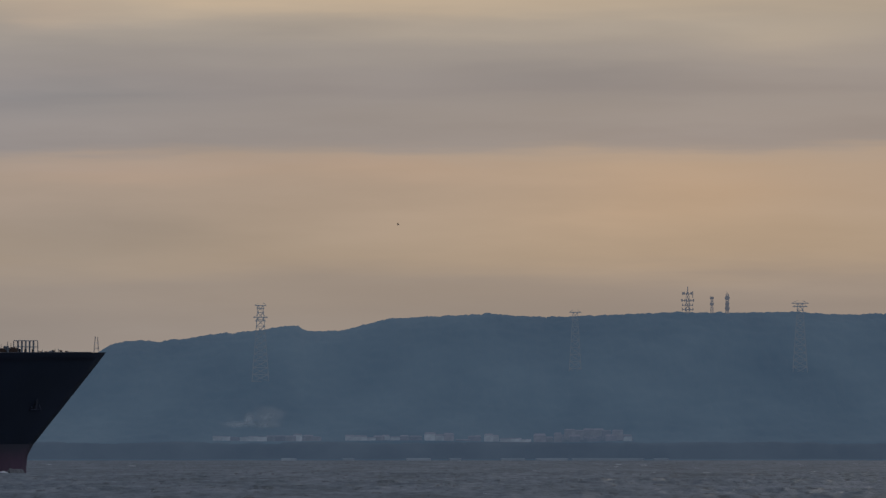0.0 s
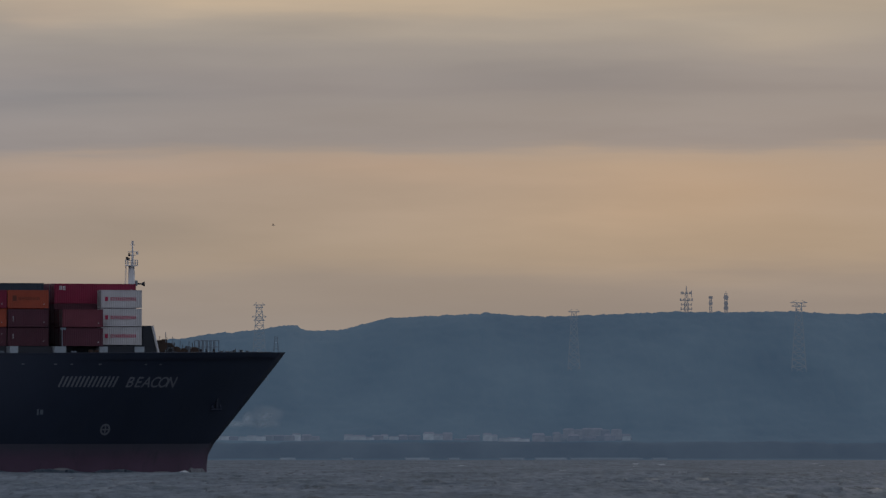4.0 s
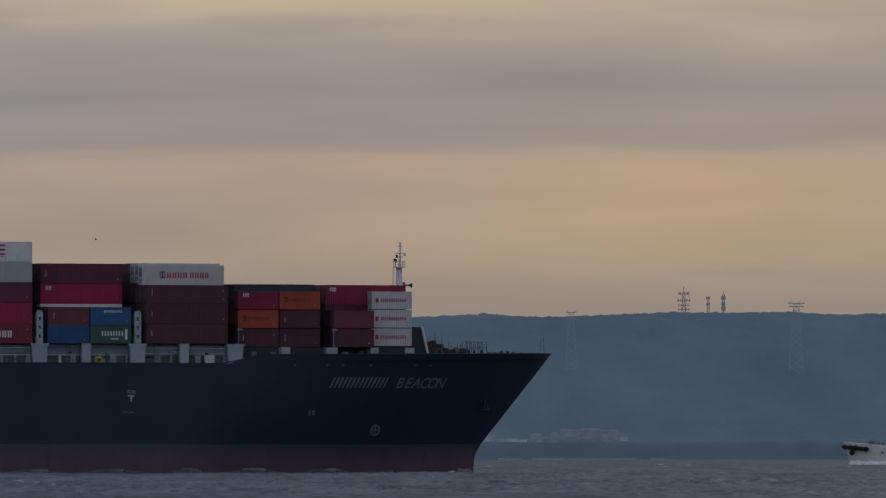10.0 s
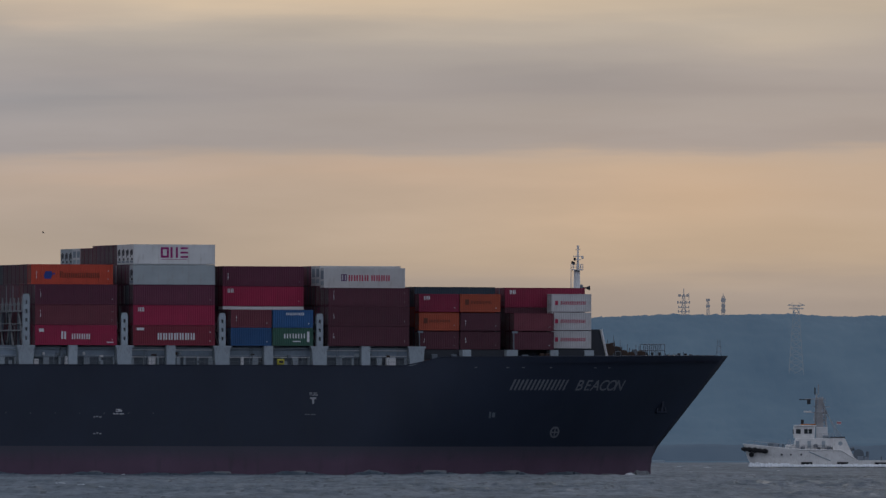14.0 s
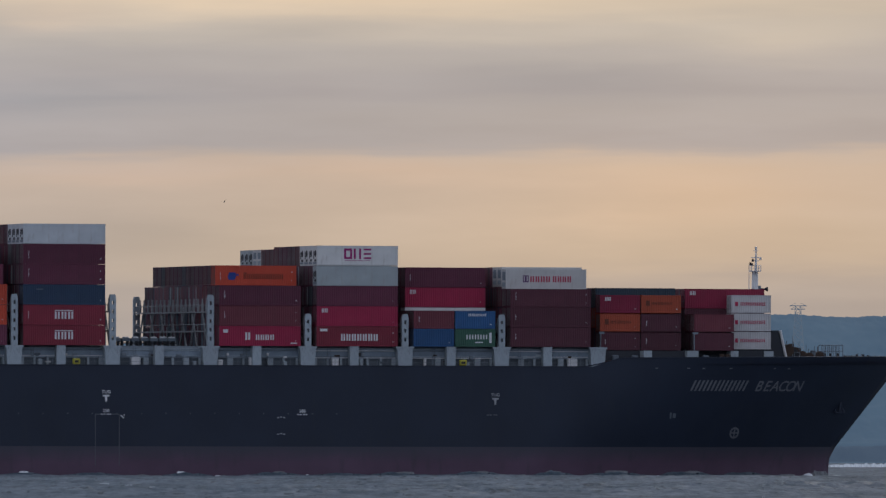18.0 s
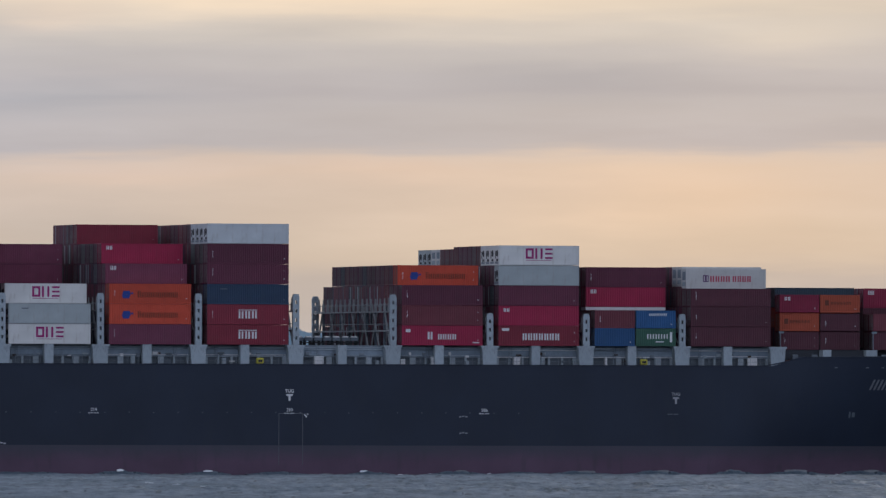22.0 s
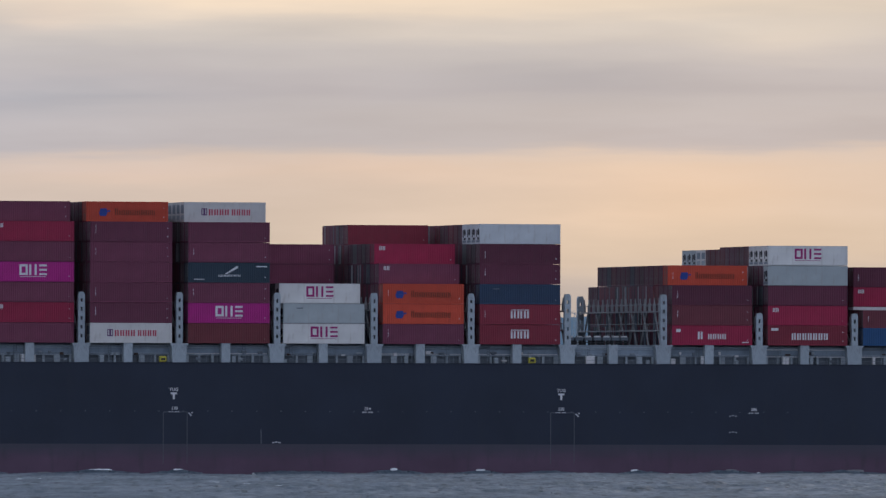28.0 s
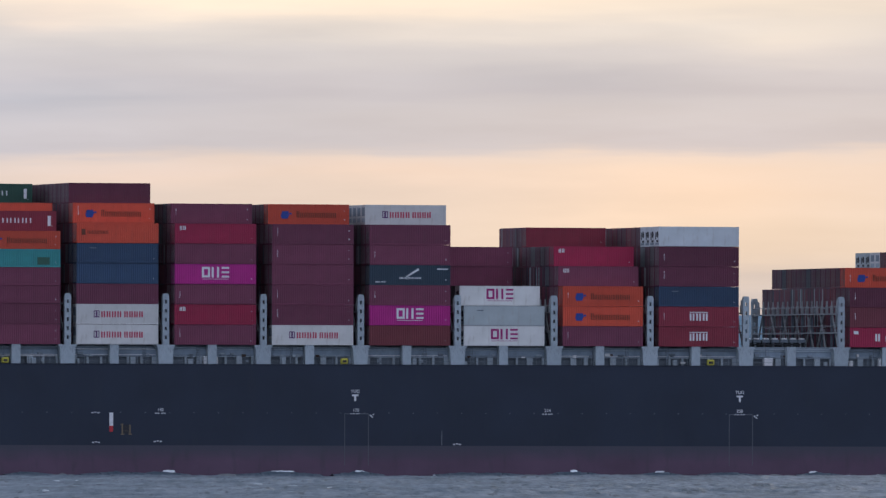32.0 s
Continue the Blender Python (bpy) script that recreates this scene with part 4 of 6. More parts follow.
def stack(s, row, kinds, z=SEAT, detail=True, marks=True, gap=LOCK):
    """A stack of containers at s on the ship, in a row counted from the near side; kinds from the bottom up.
    A kind is a colour code, with '-' for the lower height, '|' for a pair of short boxes, ':style' for marks."""
    for n, spec in enumerate(kinds):
        if spec == "flat" and not (marks or single(s, row, n, len(kinds))):
            BULK.append((s, row, z, FLAT - LOCK, LEN40))
            z += FLAT
            continue
        if spec == "flat":
            ob = thing("flat_rack", "pale grey folded flat rack lying between containers", "flat rack", "containers on the deck")
            part("platform", box_bm(0, LEN40, 0, WID, 0.02, FLAT - 0.05), "ship_white", ob)
            part("end_wall", box_bm(0.1, 2.4, 0.1, WID - 0.1, FLAT - 0.049, FLAT), "steel", ob)
            part("end_wall", box_bm(LEN40 - 2.4, LEN40 - 0.1, 0.1, WID - 0.1, FLAT - 0.049, FLAT), "steel", ob)
            MOVERS.append((ob, pose(s, row * ROW, z)))
            z += FLAT
            continue
        halves = spec.split("|")
        hmax = 0
        if not (marks or single(s, row, n, len(kinds))):
            h = STD if "-" in spec else HC
            BULK.append((s, row, z, h, LEN20 if "=" in spec else LEN40))
            z += h + LOCK
            continue
        for i, one in enumerate(halves):
            kind, _, style = one.partition(":")
            std = "-" in kind
            short = len(halves) > 1 or "=" in kind
            kind = kind.replace("-", "").replace("=", "")
            h = STD if std else HC
            ln = LEN20 if short else LEN40
            hmax = max(hmax, h)
            if kind == "":
                continue
            proto = container_proto(kind, ln, h, detail)
            ob = copy_thing(proto, Matrix.Identity(4))
            if marks:
                if style:
                    add_marks(ob, style, ln, h)
                    word = {"wide_red": "with red lettering", "three_magenta": "with magenta block marks", "three_white": "with white block marks",
                            "orange_logo": "with a blue emblem", "white_word": "with white lettering", "white_short": "with white lettering",
                            "white_block": "with a white emblem", "half_word": "with white lettering", "wing": "with a white wing emblem"}.get(style, "with small marks")
                    ob["label"] = ob["label"].replace(" in a deck stack", " " + word)
                if kind not in ("wh", "wo", "gy", "w"):
                    code_plates(ob, ln, h, rng, style in ("", "orange_logo", "white_block"))
            MOVERS.append((ob, pose(s + i * (LEN20 + 0.2), row * ROW, z)))
        z += hmax + gap


BULK = []                           # boxes deep inside the stacks: (s, row, z, height, length)


MIXED = ["dr"] * 9 + ["dp", "dm", "dk", "rb", "br", "rb", "hm", "or", "nv", "gb"]


def fill(s, rows_, n, z=SEAT, top=None, lower=False):
    """Inner rows with the same number of tiers, in mixed colours; a named colour for the top tier."""
    for r in rows_:
        kinds = [rng.choice(MIXED) for _ in range(n)]
        if top:
            kinds[-1] = top
        if lower:
            kinds[-1] += "-"
        stack(s, r, kinds, z, detail=r <= 5 or n >= 5 or 95 < s < 125, marks=False)


B = [-12.26 + BAY * k for k in range(-1, 15)]     # aft end of each bay, B[0] furthest aft


def load_ship():
    s = B[0]
    stack(s, 0, ["dp", "dp", "dp-", "dp-", "tl-:teal_panel", "or-:orange_logo"])
    stack(s, 1, ["dp", "dp", "rb-", "dp-", "dp-", "dp-", "hm:row_word"])
    fill(s, (2,), 7, top="or")
    fill(s, range(3, 7), 7)
    stack(s, 7, ["dp"] * 7 + ["gr:row_word"], marks=True)
    fill(s, range(8, 18), 8, top="gr")
    s = B[1]
    stack(s, 0, ["wh:wide_red", "wh:wide_red", "dp", "bl", "bl:grey_line", "or:small_dark"])
    stack(s, 1, ["dp", "dp", "rb", "dp", "bl", "dp", "or:orange_logo"])
    fill(s, range(2, 13), 8, top="dr")
    fill(s, range(13, 18), 7)
    s = B[2]
    stack(s, 0, ["dp", "R:pair_white", "dp", "mg:three_white", "dp", "R:pair_white"])
    stack(s, 1, ["dp", "dp", "rb", "dp", "dp", "dp", "dp"])
    fill(s, range(2, 18), 7)
    s = B[3]
    stack(s, 0, ["wh:wide_red", "dp", "dp", "dp", "dp", "dp"])
    stack(s, 1, ["dp", "dp", "rb", "dp", "dp", "dp", "or:orange_logo"])
    fill(s, range(2, 12), 7)
    fill(s, range(12, 18), 6)
    s = B[4]
    stack(s, 0, ["br", "mg:three_white", "dp", "nv:wing", "dp", "dp"])
    stack(s, 1, ["dp", "dp", "rb", "dp", "dp", "dp", "wh:wide_red"])
    fill(s, (2, 3, 4), 7, top="wh")
    fill(s, range(5, 9), 7)
    fill(s, range(9, 18), 6)
    s = B[5] - 0.35
    stack(s, 0, ["wo:three_magenta", "gy:grey_line"])
    stack(s, 1, ["dp", "dp", "wo:three_magenta"])
    fill(s, range(2, 7), 3)
    stack(s, 7, ["dp"] * 5)
    fill(s, range(8, 18), 5)
    s = B[6]
    stack(s, 0, ["dp", "or:orange_logo", "or:orange_logo"])
    stack(s, 1, ["dp", "dp", "dp", "dp:pair_white"])
    stack(s, 2, ["dp", "dp", "dp", "dp", "R:pair_white"])
    fill(s, range(3, 8), 5)
    stack(s, 8, ["dp"] * 5 + ["hm"])
    fill(s, range(9, 14), 6)
    fill(s, range(14, 18), 5)
    s = B[7]
    stack(s, 0, ["hm:white_block", "hm:white_block", "bl:grey_line", "dr", "dr", "w"])
    fill(s, (1, 2, 3), 6, top="w")
    fill(s, range(4, 13), 6)
    fill(s, range(13, 18), 5)
    s = B[9]
    stack(s, 0, ["R:white_short", "rb", "dr"])
    stack(s, 1, ["dr", "dr", "dr", "or:orange_logo"])
    fill(s, range(2, 16), 4)
    fill(s, (16, 17), 3)
    s = B[10]
    stack(s, 0, ["hm:white_word", "R:pair_white", "dr", "gy", "wo:three_magenta"])
    fill(s, (1, 2, 3), 5, top="wo")
    fill(s, range(4, 10), 5)
    fill(s, range(10, 13), 5, top="rb", lower=True)
    fill(s, (13, 14), 5, top="wh", lower=True)
    fill(s, (15, 16, 17), 5, top="gy", lower=True)
    s = B[11]
    stack(s, 0, ["lb-|gr-:half_word", "rb-|lb-:top_word"])
    stack(s, 1, ["dr-", "rb-"])
    stack(s, 2, ["dr-", "rb-", "flat", "R:pair_white", "dr"])
    for r in range(3, 18):
        stack(s, r, [rng.choice(MIXED) + "-", rng.choice(MIXED) + "-", "flat", rng.choice(MIXED), "dr"], detail=r <= 5, marks=False)
    s = B[12]
    stack(s, 0, ["dm", "dm", "dm-"])
    stack(s, 1, ["dm", "dm", "dm-", "wh:wide_red"])
    fill(s, (2, 3, 4), 4, top="wh")
    fill(s, range(5, 18), 4)
    z = 18.23
    s = 163.0
    stack(s, 1, ["dm-|dm-", "ob-:small_dark|dm-", "Rd-:pair_white|ob-:small_dark"], z, gap=0.15)
    fill(s, (2,), 3, z + 0.36, top="nv")
    fill(s, range(3, 17), 3, z + 0.36, top="bl")
    s = 177.4
    stack(s, 1, ["dm-=", "rb-="], z, gap=0.15)
    stack(183.8, 2, ["wb-=:small_red"] * 3, z + 0.2, gap=0.1)
    stack(s, 2, ["dm-=", "dm-="], z, gap=0.15)
    stack(s, 3, ["dm", "dm", "Rd:pair_white"], z + 0.33)
    fill(s, range(4, 14), 3, z + 0.33, top="Rd")


load_ship()


def build_bulk():
    """The containers deep inside the stacks, joined: box, corner frame and door relief on the aft end."""
    bm_verts, bm_faces = [], []

    def cuboid(x0, x1, y0, y1, z0, z1):
        i = len(bm_verts)
        bm_verts.extend([(x0, y0, z0), (x1, y0, z0), (x1, y1, z0), (x0, y1, z0), (x0, y0, z1), (x1, y0, z1), (x1, y1, z1), (x0, y1, z1)])
        bm_faces.extend([(i + 3, i + 2, i + 1, i), (i + 4, i + 5, i + 6, i + 7), (i, i + 1, i + 5, i + 4), (i + 1, i + 2, i + 6, i + 5), (i + 2, i + 3, i + 7, i + 6), (i + 3, i, i + 4, i + 7)])

    for s, row, z, h, ln in BULK:
        y = row * ROW
        cuboid(s + 0.05, s + ln - 0.05, y + 0.02, y + WID - 0.02, z, z + h)
        if h > 1:
            for yy in (0.02, 0.42, 0.82, 1.26, 1.66, 2.06):
                cuboid(s, s + 0.049, y + yy, y + yy + 0.3, z + 0.1, z + h - 0.1)
    me = bpy.data.meshes.new("container_bulk")
    me.from_pydata(bm_verts, [], bm_faces)
    m, nt, bsdf = node_material("bulk_paint")
    N, L = nt.nodes.new, nt.links.new
    geo = N("ShaderNodeNewGeometry")
    ramp = N("ShaderNodeValToRGB")
    ramp.color_ramp.interpolation = "CONSTANT"
    cols = ["dr", "br", "dk", "dr", "dp", "rb", "dr", "nv", "dk", "dr", "gb", "dp", "rb", "dr"]
    ramp.color_ramp.elements[0].color = (*BOX_COLORS["dr"], 1)
    ramp.color_ramp.elements[1].position = 0.95
    ramp.color_ramp.elements[1].color = (*BOX_COLORS["gy"], 1)
    for i, c in enumerate(cols[1:], 1):
        e = ramp.color_ramp.elements.new(0.95 * i / len(cols))
        e.color = (*BOX_COLORS[c], 1)
    L(geo.outputs["Random Per Island"], ramp.inputs[0])
    L(ramp.outputs[0], bsdf.inputs["Base Color"])
    bsdf.inputs["Roughness"].default_value = 0.6
    me.materials.append(m)
    ob = tagged(new("container_stacks", me), "mixed dark red and grey containers packed inside the deck stacks", "containers", kind="stuff")
    MOVERS.append((ob, pose(0, 0, 0)))


build_bulk()
for ob_ in PROTO.values():
    for c_ in [*ob_.children_recursive, ob_]:
        bpy.data.objects.remove(c_)

# ---------------------------------------------------------------- marks on the hull


def on_hull(me, s0, z0, proud=0.03):
    """Lay a flat x-z mesh onto the hull's near side."""
    for v in me.vertices:
        s, z = s0 + v.co.x, z0 + v.co.z
        v.co = (s, side(s, z) - proud + min(0.0, v.co.y), z)
    return me


def slant_bars(s0, s1, z0, z1, lean):
    """A leaning pair of strokes: one letter of a name, reduced to a plain shape."""
    bm = bmesh.new()
    w = (s1 - s0)
    for a, b in ((0.0, 0.24), (0.5, 0.74)):
        lo = [(s0 + w * a, z0), (s0 + w * b, z0)]
        n = 4
        prev = None
        for i in range(n + 1):
            u = i / n
            zz = z0 + (z1 - z0) * u
            row = []
            for s, _ in lo:
                ss = s + lean * u
                row.append(bm.verts.new((ss, side(ss, zz) - 0.03, zz)))
            if prev:
                bm.faces.new((prev[0], prev[1], row[1], row[0]))
            prev = row
    return bm


def build_name():
    n = 7
    for i in range(n):
        a = 176.5 + i * 1.35
        part("name_bar", slant_bars(a, a + 1.35, 12.3, 13.85, 0.7), "name_grey", ship)
    for i, ch in enumerate("BEACON"):
        me = font_mesh(ch, 2.15, "name_grey", 0.0, 0.4)
        part("letter", on_hull(me, 188.0 + i * 1.42, 12.3), "", ship)


build_name()


def plate(x0, x1, z0, z1, material, name, label=""):
    part(name, box_bm(x0, x1, -0.03, 0.01, z0, z1), material, ship, label)


def build_marks():
    for s in (29.5, 87.9, 146.4):
        tint = "mark_dim" if s > 140 else "mark_white"
        z = 11.4 if s > 140 else 11.7
        me = font_mesh("TUG", 0.66, tint, 0.01)
        part("lettering", me, "", ship, at=pose(s, side(s, z) - 0.02, z))
        bm = bmesh.new()
        add_box(bm, s - 0.48, s + 0.48, -0.03, 0.01, z - 0.48, z - 0.22)
        add_box(bm, s - 0.17, s + 0.17, -0.03, 0.01, z - 1.2, z - 0.48, taper=0.04)
        part("push_mark", bm, tint, ship)
    for s, num in ((0.3, "142"), (29.6, "178"), (58.6, "214"), (87.9, "250"), (117.3, "286"), (146.0, "322")):
        dim = s > 140
        if not dim:
            part("frame_number", font_mesh(num, 0.64, "mark_white", 0.01), "", ship, at=pose(s, -0.02, 8.98))
        bm = bmesh.new()
        for a in (-0.85, -0.45, 0.1, 0.45):
            add_box(bm, s + a, s + a + 0.3, -0.03, 0.01, 8.62, 8.74)
        part("number_line", bm, "name_grey" if dim else "mark_white", ship)
    for s in (27.94, 86.3):
        for x in (s, s + 3.57):
            plate(x - 0.05, x + 0.05, 1.2, 8.7, "mark_faint", "box_line")
        plate(s + 0.05, s + 3.52, 8.63, 8.7, "name_grey", "box_line")
        bm = bmesh.new()
        for a, b in ((3.75, 8.4), (4.05, 8.1), (3.9, 8.25), (4.2, 8.5)):
            add_box(bm, s + a, s + a + 0.22, -0.03, 0.01, b, b + 0.14)
        part("number_line", bm, "mark_white", ship)
    for i in range(40):
        s = -20.3 + i * 3.66
        if s < 126:
            plate(s - 0.07, s + 0.07, 8.72, 8.84, "name_grey", "dot_mark")
    # pilot boarding mark and the recessed ladder door beside it
    plate(-7.32, -6.76, 6.85, 8.75, "mark_white", "pilot_mark", "white upper half of the pilot mark")
    plate(-7.3, -6.78, 5.95, 6.85, "mark_red", "pilot_mark", "red lower half of the pilot mark")
    bm = bmesh.new()
    for a in (-5.5, -4.35):
        add_box(bm, a, a + 0.2, -0.05, 0.01, 5.7, 7.0)
        add_box(bm, a - 0.12, a + 0.4, -0.06, 0.01, 5.55, 5.7)
    add_box(bm, -5.62, -5.25, -0.06, 0.01, 7.0, 7.15)
    for z in (6.1, 6.6):
        add_box(bm, -5.3, -4.35, -0.03, 0.01, z, z + 0.05)
    part("ladder", bm, "ochre", ship, "worn ochre boarding ladder frame")
    plate(-5.3, -4.4, 5.7, 7.0, "dark_unit", "side_door")
    # load line and small draught marks
    for s, z in ((-9.4, 8.65), (-9.3, 4.35), (-0.1, 4.5), (44.9, 4.15), (114.1, 8.15), (114.1, 5.75)):
        bm = bmesh.new()
        for i in range(3):
            add_box(bm, s - 0.6 + 0.45 * i, s - 0.3 + 0.45 * i, -0.03, 0.01, z + 0.08 * (i % 2), z + 0.16 + 0.08 * (i % 2))
        part("draught_mark", bm, "mark_dim" if s > 100 else "mark_white", ship)
    plate(42.54, 42.64, 4.1, 6.2, "name_grey", "box_line")
    # bow thruster sign: a ring with a cross, on the flare
    bm = bmesh.new()
    add_disc(bm, (0, 0), 0.85, 0, 0, 20, inner=0.58)
    for x0, x1, z0, z1 in ((-0.6, 0.6, -0.1, 0.1), (-0.1, 0.1, 0.1, 0.6), (-0.1, 0.1, -0.6, -0.1)):
        v = [bm.verts.new((x, 0, z)) for x, z in ((x0, z0), (x1, z0), (x1, z1), (x0, z1))]
        bm.faces.new(v)
    me = mesh_of("thruster_sign", bm, "name_grey")
    part("thruster_sign", on_hull(me, 185.10, 6.12), "", ship)
    bm = bmesh.new()
    add_box(bm, -0.5, -0.2, 0, 0.001, -0.4, 0.5)
    add_box(bm, 0.0, 0.5, 0, 0.001, -0.3, 0.4)
    me = mesh_of("faint_mark", bm, "ship_grey_dark")
    part("faint_mark", on_hull(me, 174.06, 8.6), "", ship)
    # scupper pads along the bow's upper strake
    for s in (171.0, 176.0, 178.5, 183.0, 190.5, 193.0):
        me = mesh_of("scupper", box_bm(-0.22, 0.22, 0, 0.001, -0.07, 0.07), "name_grey")
        part("scupper", on_hull(me, s, 15.6), "", ship)


build_marks()


def build_anchor():
    """The bower anchor drawn up in its pocket under the name, dark on dark."""
    s, z = 204.2, 10.4
    w = side(s, z) + 0.14
    anchor = part("anchor", bar_bm((s, w - 0.1, z - 1.2), (s + 0.2, w - 0.05, z + 0.9), 0.2, 8), "hull_black", ship, "black anchor housed in the bow")
    part("crown", box_bm(s - 0.9, s + 0.85, w - 0.35, w + 0.1, z - 1.5, z - 1.15, bevel=0.12), "hull_black", anchor)
    for a in (-0.65, 0.6):
        part("fluke", bar_bm((s + a, w - 0.15, z - 1.2), (s + a * 0.85, w + 0.05, z - 0.5), 0.18, 6, 0.08), "hull_black", anchor)


build_anchor()

# ---------------------------------------------------------------- bow: hatch, breakwater, mast and mooring gear


def build_forecastle():
    fd = 16.24
    part("hatch_coaming", box_bm(161.9, 190.6, 7.3, BEAM - 7.3, DECK - 0.2, 18.15), "coaming_dark", ship)
    part("hatch_cover", box_bm(162.9, 176.0, 5.0, BEAM - 5.0, 18.154, 18.58), "coaming_dark", ship)
    part("hatch_cover", box_bm(177.3, 190.2, 7.55, BEAM - 7.5, 18.154, 18.55), "coaming_dark", ship)
    part("hatch_cover", box_bm(183.7, 190.0, 5.2, 7.5, 18.154, 18.32), "coaming_dark", ship)
    part("hatch_coaming", box_bm(161.9, 176.9, 2.6, 7.29, DECK - 0.2, 18.15), "coaming_dark", ship)
    part("hatch_coaming", box_bm(161.9, 176.9, BEAM - 7.29, BEAM - 2.6, DECK - 0.2, 18.15), "coaming_dark", ship)
    part("hatch_coaming", box_bm(176.95, 190.4, 5.1, 7.29, DECK - 0.2, 18.15), "coaming_dark", ship)
    for s, wd in ((169.7, 0.62), (176.8, 0.85), (183.6, 0.6), (189.5, 0.7)):
        w = side(s + wd, 16.5) + 0.3
        part("support", box_bm(s - wd, s + wd, w, w + 2.2, 16.45, 18.17), "ship_grey", ship)
    for s in (181.6, 182.5):
        part("vent", box_bm(s - 0.32, s + 0.32, side(s, 17) + 0.6, side(s, 17) + 1.2, fd - 0.4, 17.7, bevel=0.1), "gear_brown", ship, "dull brown deck vent")
    for s in (165.2, 168.2, 179.0):
        part("cleat", box_bm(s - 0.55, s + 0.35, 1.5, 2.1, fd - 0.4, 17.5, bevel=0.1), "ship_grey_dark", ship)
    for s in (162.9, 177.2):
        part("lashing_pole", bar_bm((s, 1.9, 16.0), (s, 1.9, 20.9), 0.07, 6), "ship_grey_mid", ship)
        part("pole_head", box_bm(s - 0.25, s + 0.55, 1.8, 2.05, 20.6, 20.9), "ship_grey_mid", ship)
    # breakwater across the foredeck: raked plate with brackets
    bw = part("breakwater", box_bm(190.75, 190.95, 8.0, BEAM - 8.0, fd - 0.5, 21.25), "coaming_dark", ship, "dark plated breakwater across the foredeck")
    for i in range(9):
        y = 8.0 + i * (BEAM - 16.2) / 8
        bm = bmesh.new()
        v = [bm.verts.new(c) for c in ((190.96, y, 21.25), (192.0, y, 21.25), (193.25, y, fd - 0.4), (190.96, y, fd - 0.4))]
        v2 = [bm.verts.new(x.co + Vector((0, 0.2, 0))) for x in v]
        bm.faces.new(v[::-1])
        bm.faces.new(v2)
        for a in range(4):
            b = (a + 1) % 4
            bm.faces.new((v[a], v[b], v2[b], v2[a]))
        part("bracket", bm, "coaming_dark", bw)
    part("stanchion", bar_bm((192.15, 7.9, 21.25), (193.4, 7.9, fd - 0.4), 0.2, 6), "ship_white", bw, "pale raked stay")
    # foremast
    c = BEAM / 2
    mast = thing("foremast", "white tapered steel foremast with lookout platform and lights", "mast")
    MOVERS.append((mast, pose(192.65, c, -0.24)))
    bm = bmesh.new()
    add_bar(bm, (0, 0, fd - 0.4), (0, 0, 30.3), 0.8, 10, 0.46)
    part("column", bm, "ship_white", mast, smooth=True)
    bm = bmesh.new()
    add_bar(bm, (0, 0, 30.3), (0, 0, 30.45), 0.95, 12)
    part("platform", bm, "ship_white", mast)
    for i in range(10):
        a = i * math.pi / 5
        part("rail_post", bar_bm((0.92 * math.cos(a), 0.92 * math.sin(a), 30.45), (0.92 * math.cos(a), 0.92 * math.sin(a), 31.2), 0.05, 5), "ship_white", mast)
    for z in (30.8, 31.2):
        bm = bmesh.new()
        ring = [[bm.verts.new((r * math.cos(i * math.pi / 5), r * math.sin(i * math.pi / 5), z + dz)) for r, dz in ((0.89, -0.03), (0.95, -0.03), (0.95, 0.03), (0.89, 0.03))] for i in range(10)]
        for i in range(10):
            p, q = ring[i], ring[(i + 1) % 10]
            for k in range(4):
                bm.faces.new((p[k], q[k], q[(k + 1) % 4], p[(k + 1) % 4]))
        part("hand_rail", bm, "ship_white", mast)
    part("pole", bar_bm((0.15, 0, 30.45), (0.15, 0, 33.9), 0.2, 8, 0.09), "ship_white", mast)
    for z, wd in ((31.9, 0.45), (32.4, 0.75), (33.4, 0.35)):
        part("yard", bar_bm((-wd + 0.15, 0, z), (wd + 0.15, 0, z), 0.06, 5), "ship_white", mast)
    for x, z in ((0.85, 32.2), (-0.35, 31.95), (0.15, 33.75), (-0.7, 31.4), (-0.45, 31.3)):
        bm = bmesh.new()
        add_bar(bm, (x, 0, z - 0.2), (x, 0, z + 0.25), 0.17, 8)
        part("lamp_housing", bm, "dark_unit" if x < 0 else "ship_white", mast)
    bm = bmesh.new()
    for yy in (-0.3, 0.3):
        add_bar(bm, (-1.05, yy, fd - 0.4), (-0.85, yy, 30.4), 0.035, 5)
    for i in range(26):
        z = fd + i * 0.53
        add_bar(bm, (-1.04 + i * 0.007, -0.3, z), (-1.04 + i * 0.007, 0.3, z), 0.025, 4)
    part("ladder", bm, "ship_white", mast)
    horn = part("horn", bar_bm((0.6, 0, 27.75), (1.45, 0, 27.7), 0.12, 8), "coaming_dark", mast, "dark signal horn")
    part("bell", bar_bm((1.45, 0, 27.7), (1.95, 0, 27.7), 0.1, 10, 0.38), "coaming_dark", horn)
    part("bracket", box_bm(0.5, 0.9, -0.25, 0.25, 27.4, 28.2, bevel=0.08), "ship_grey_mid", horn)
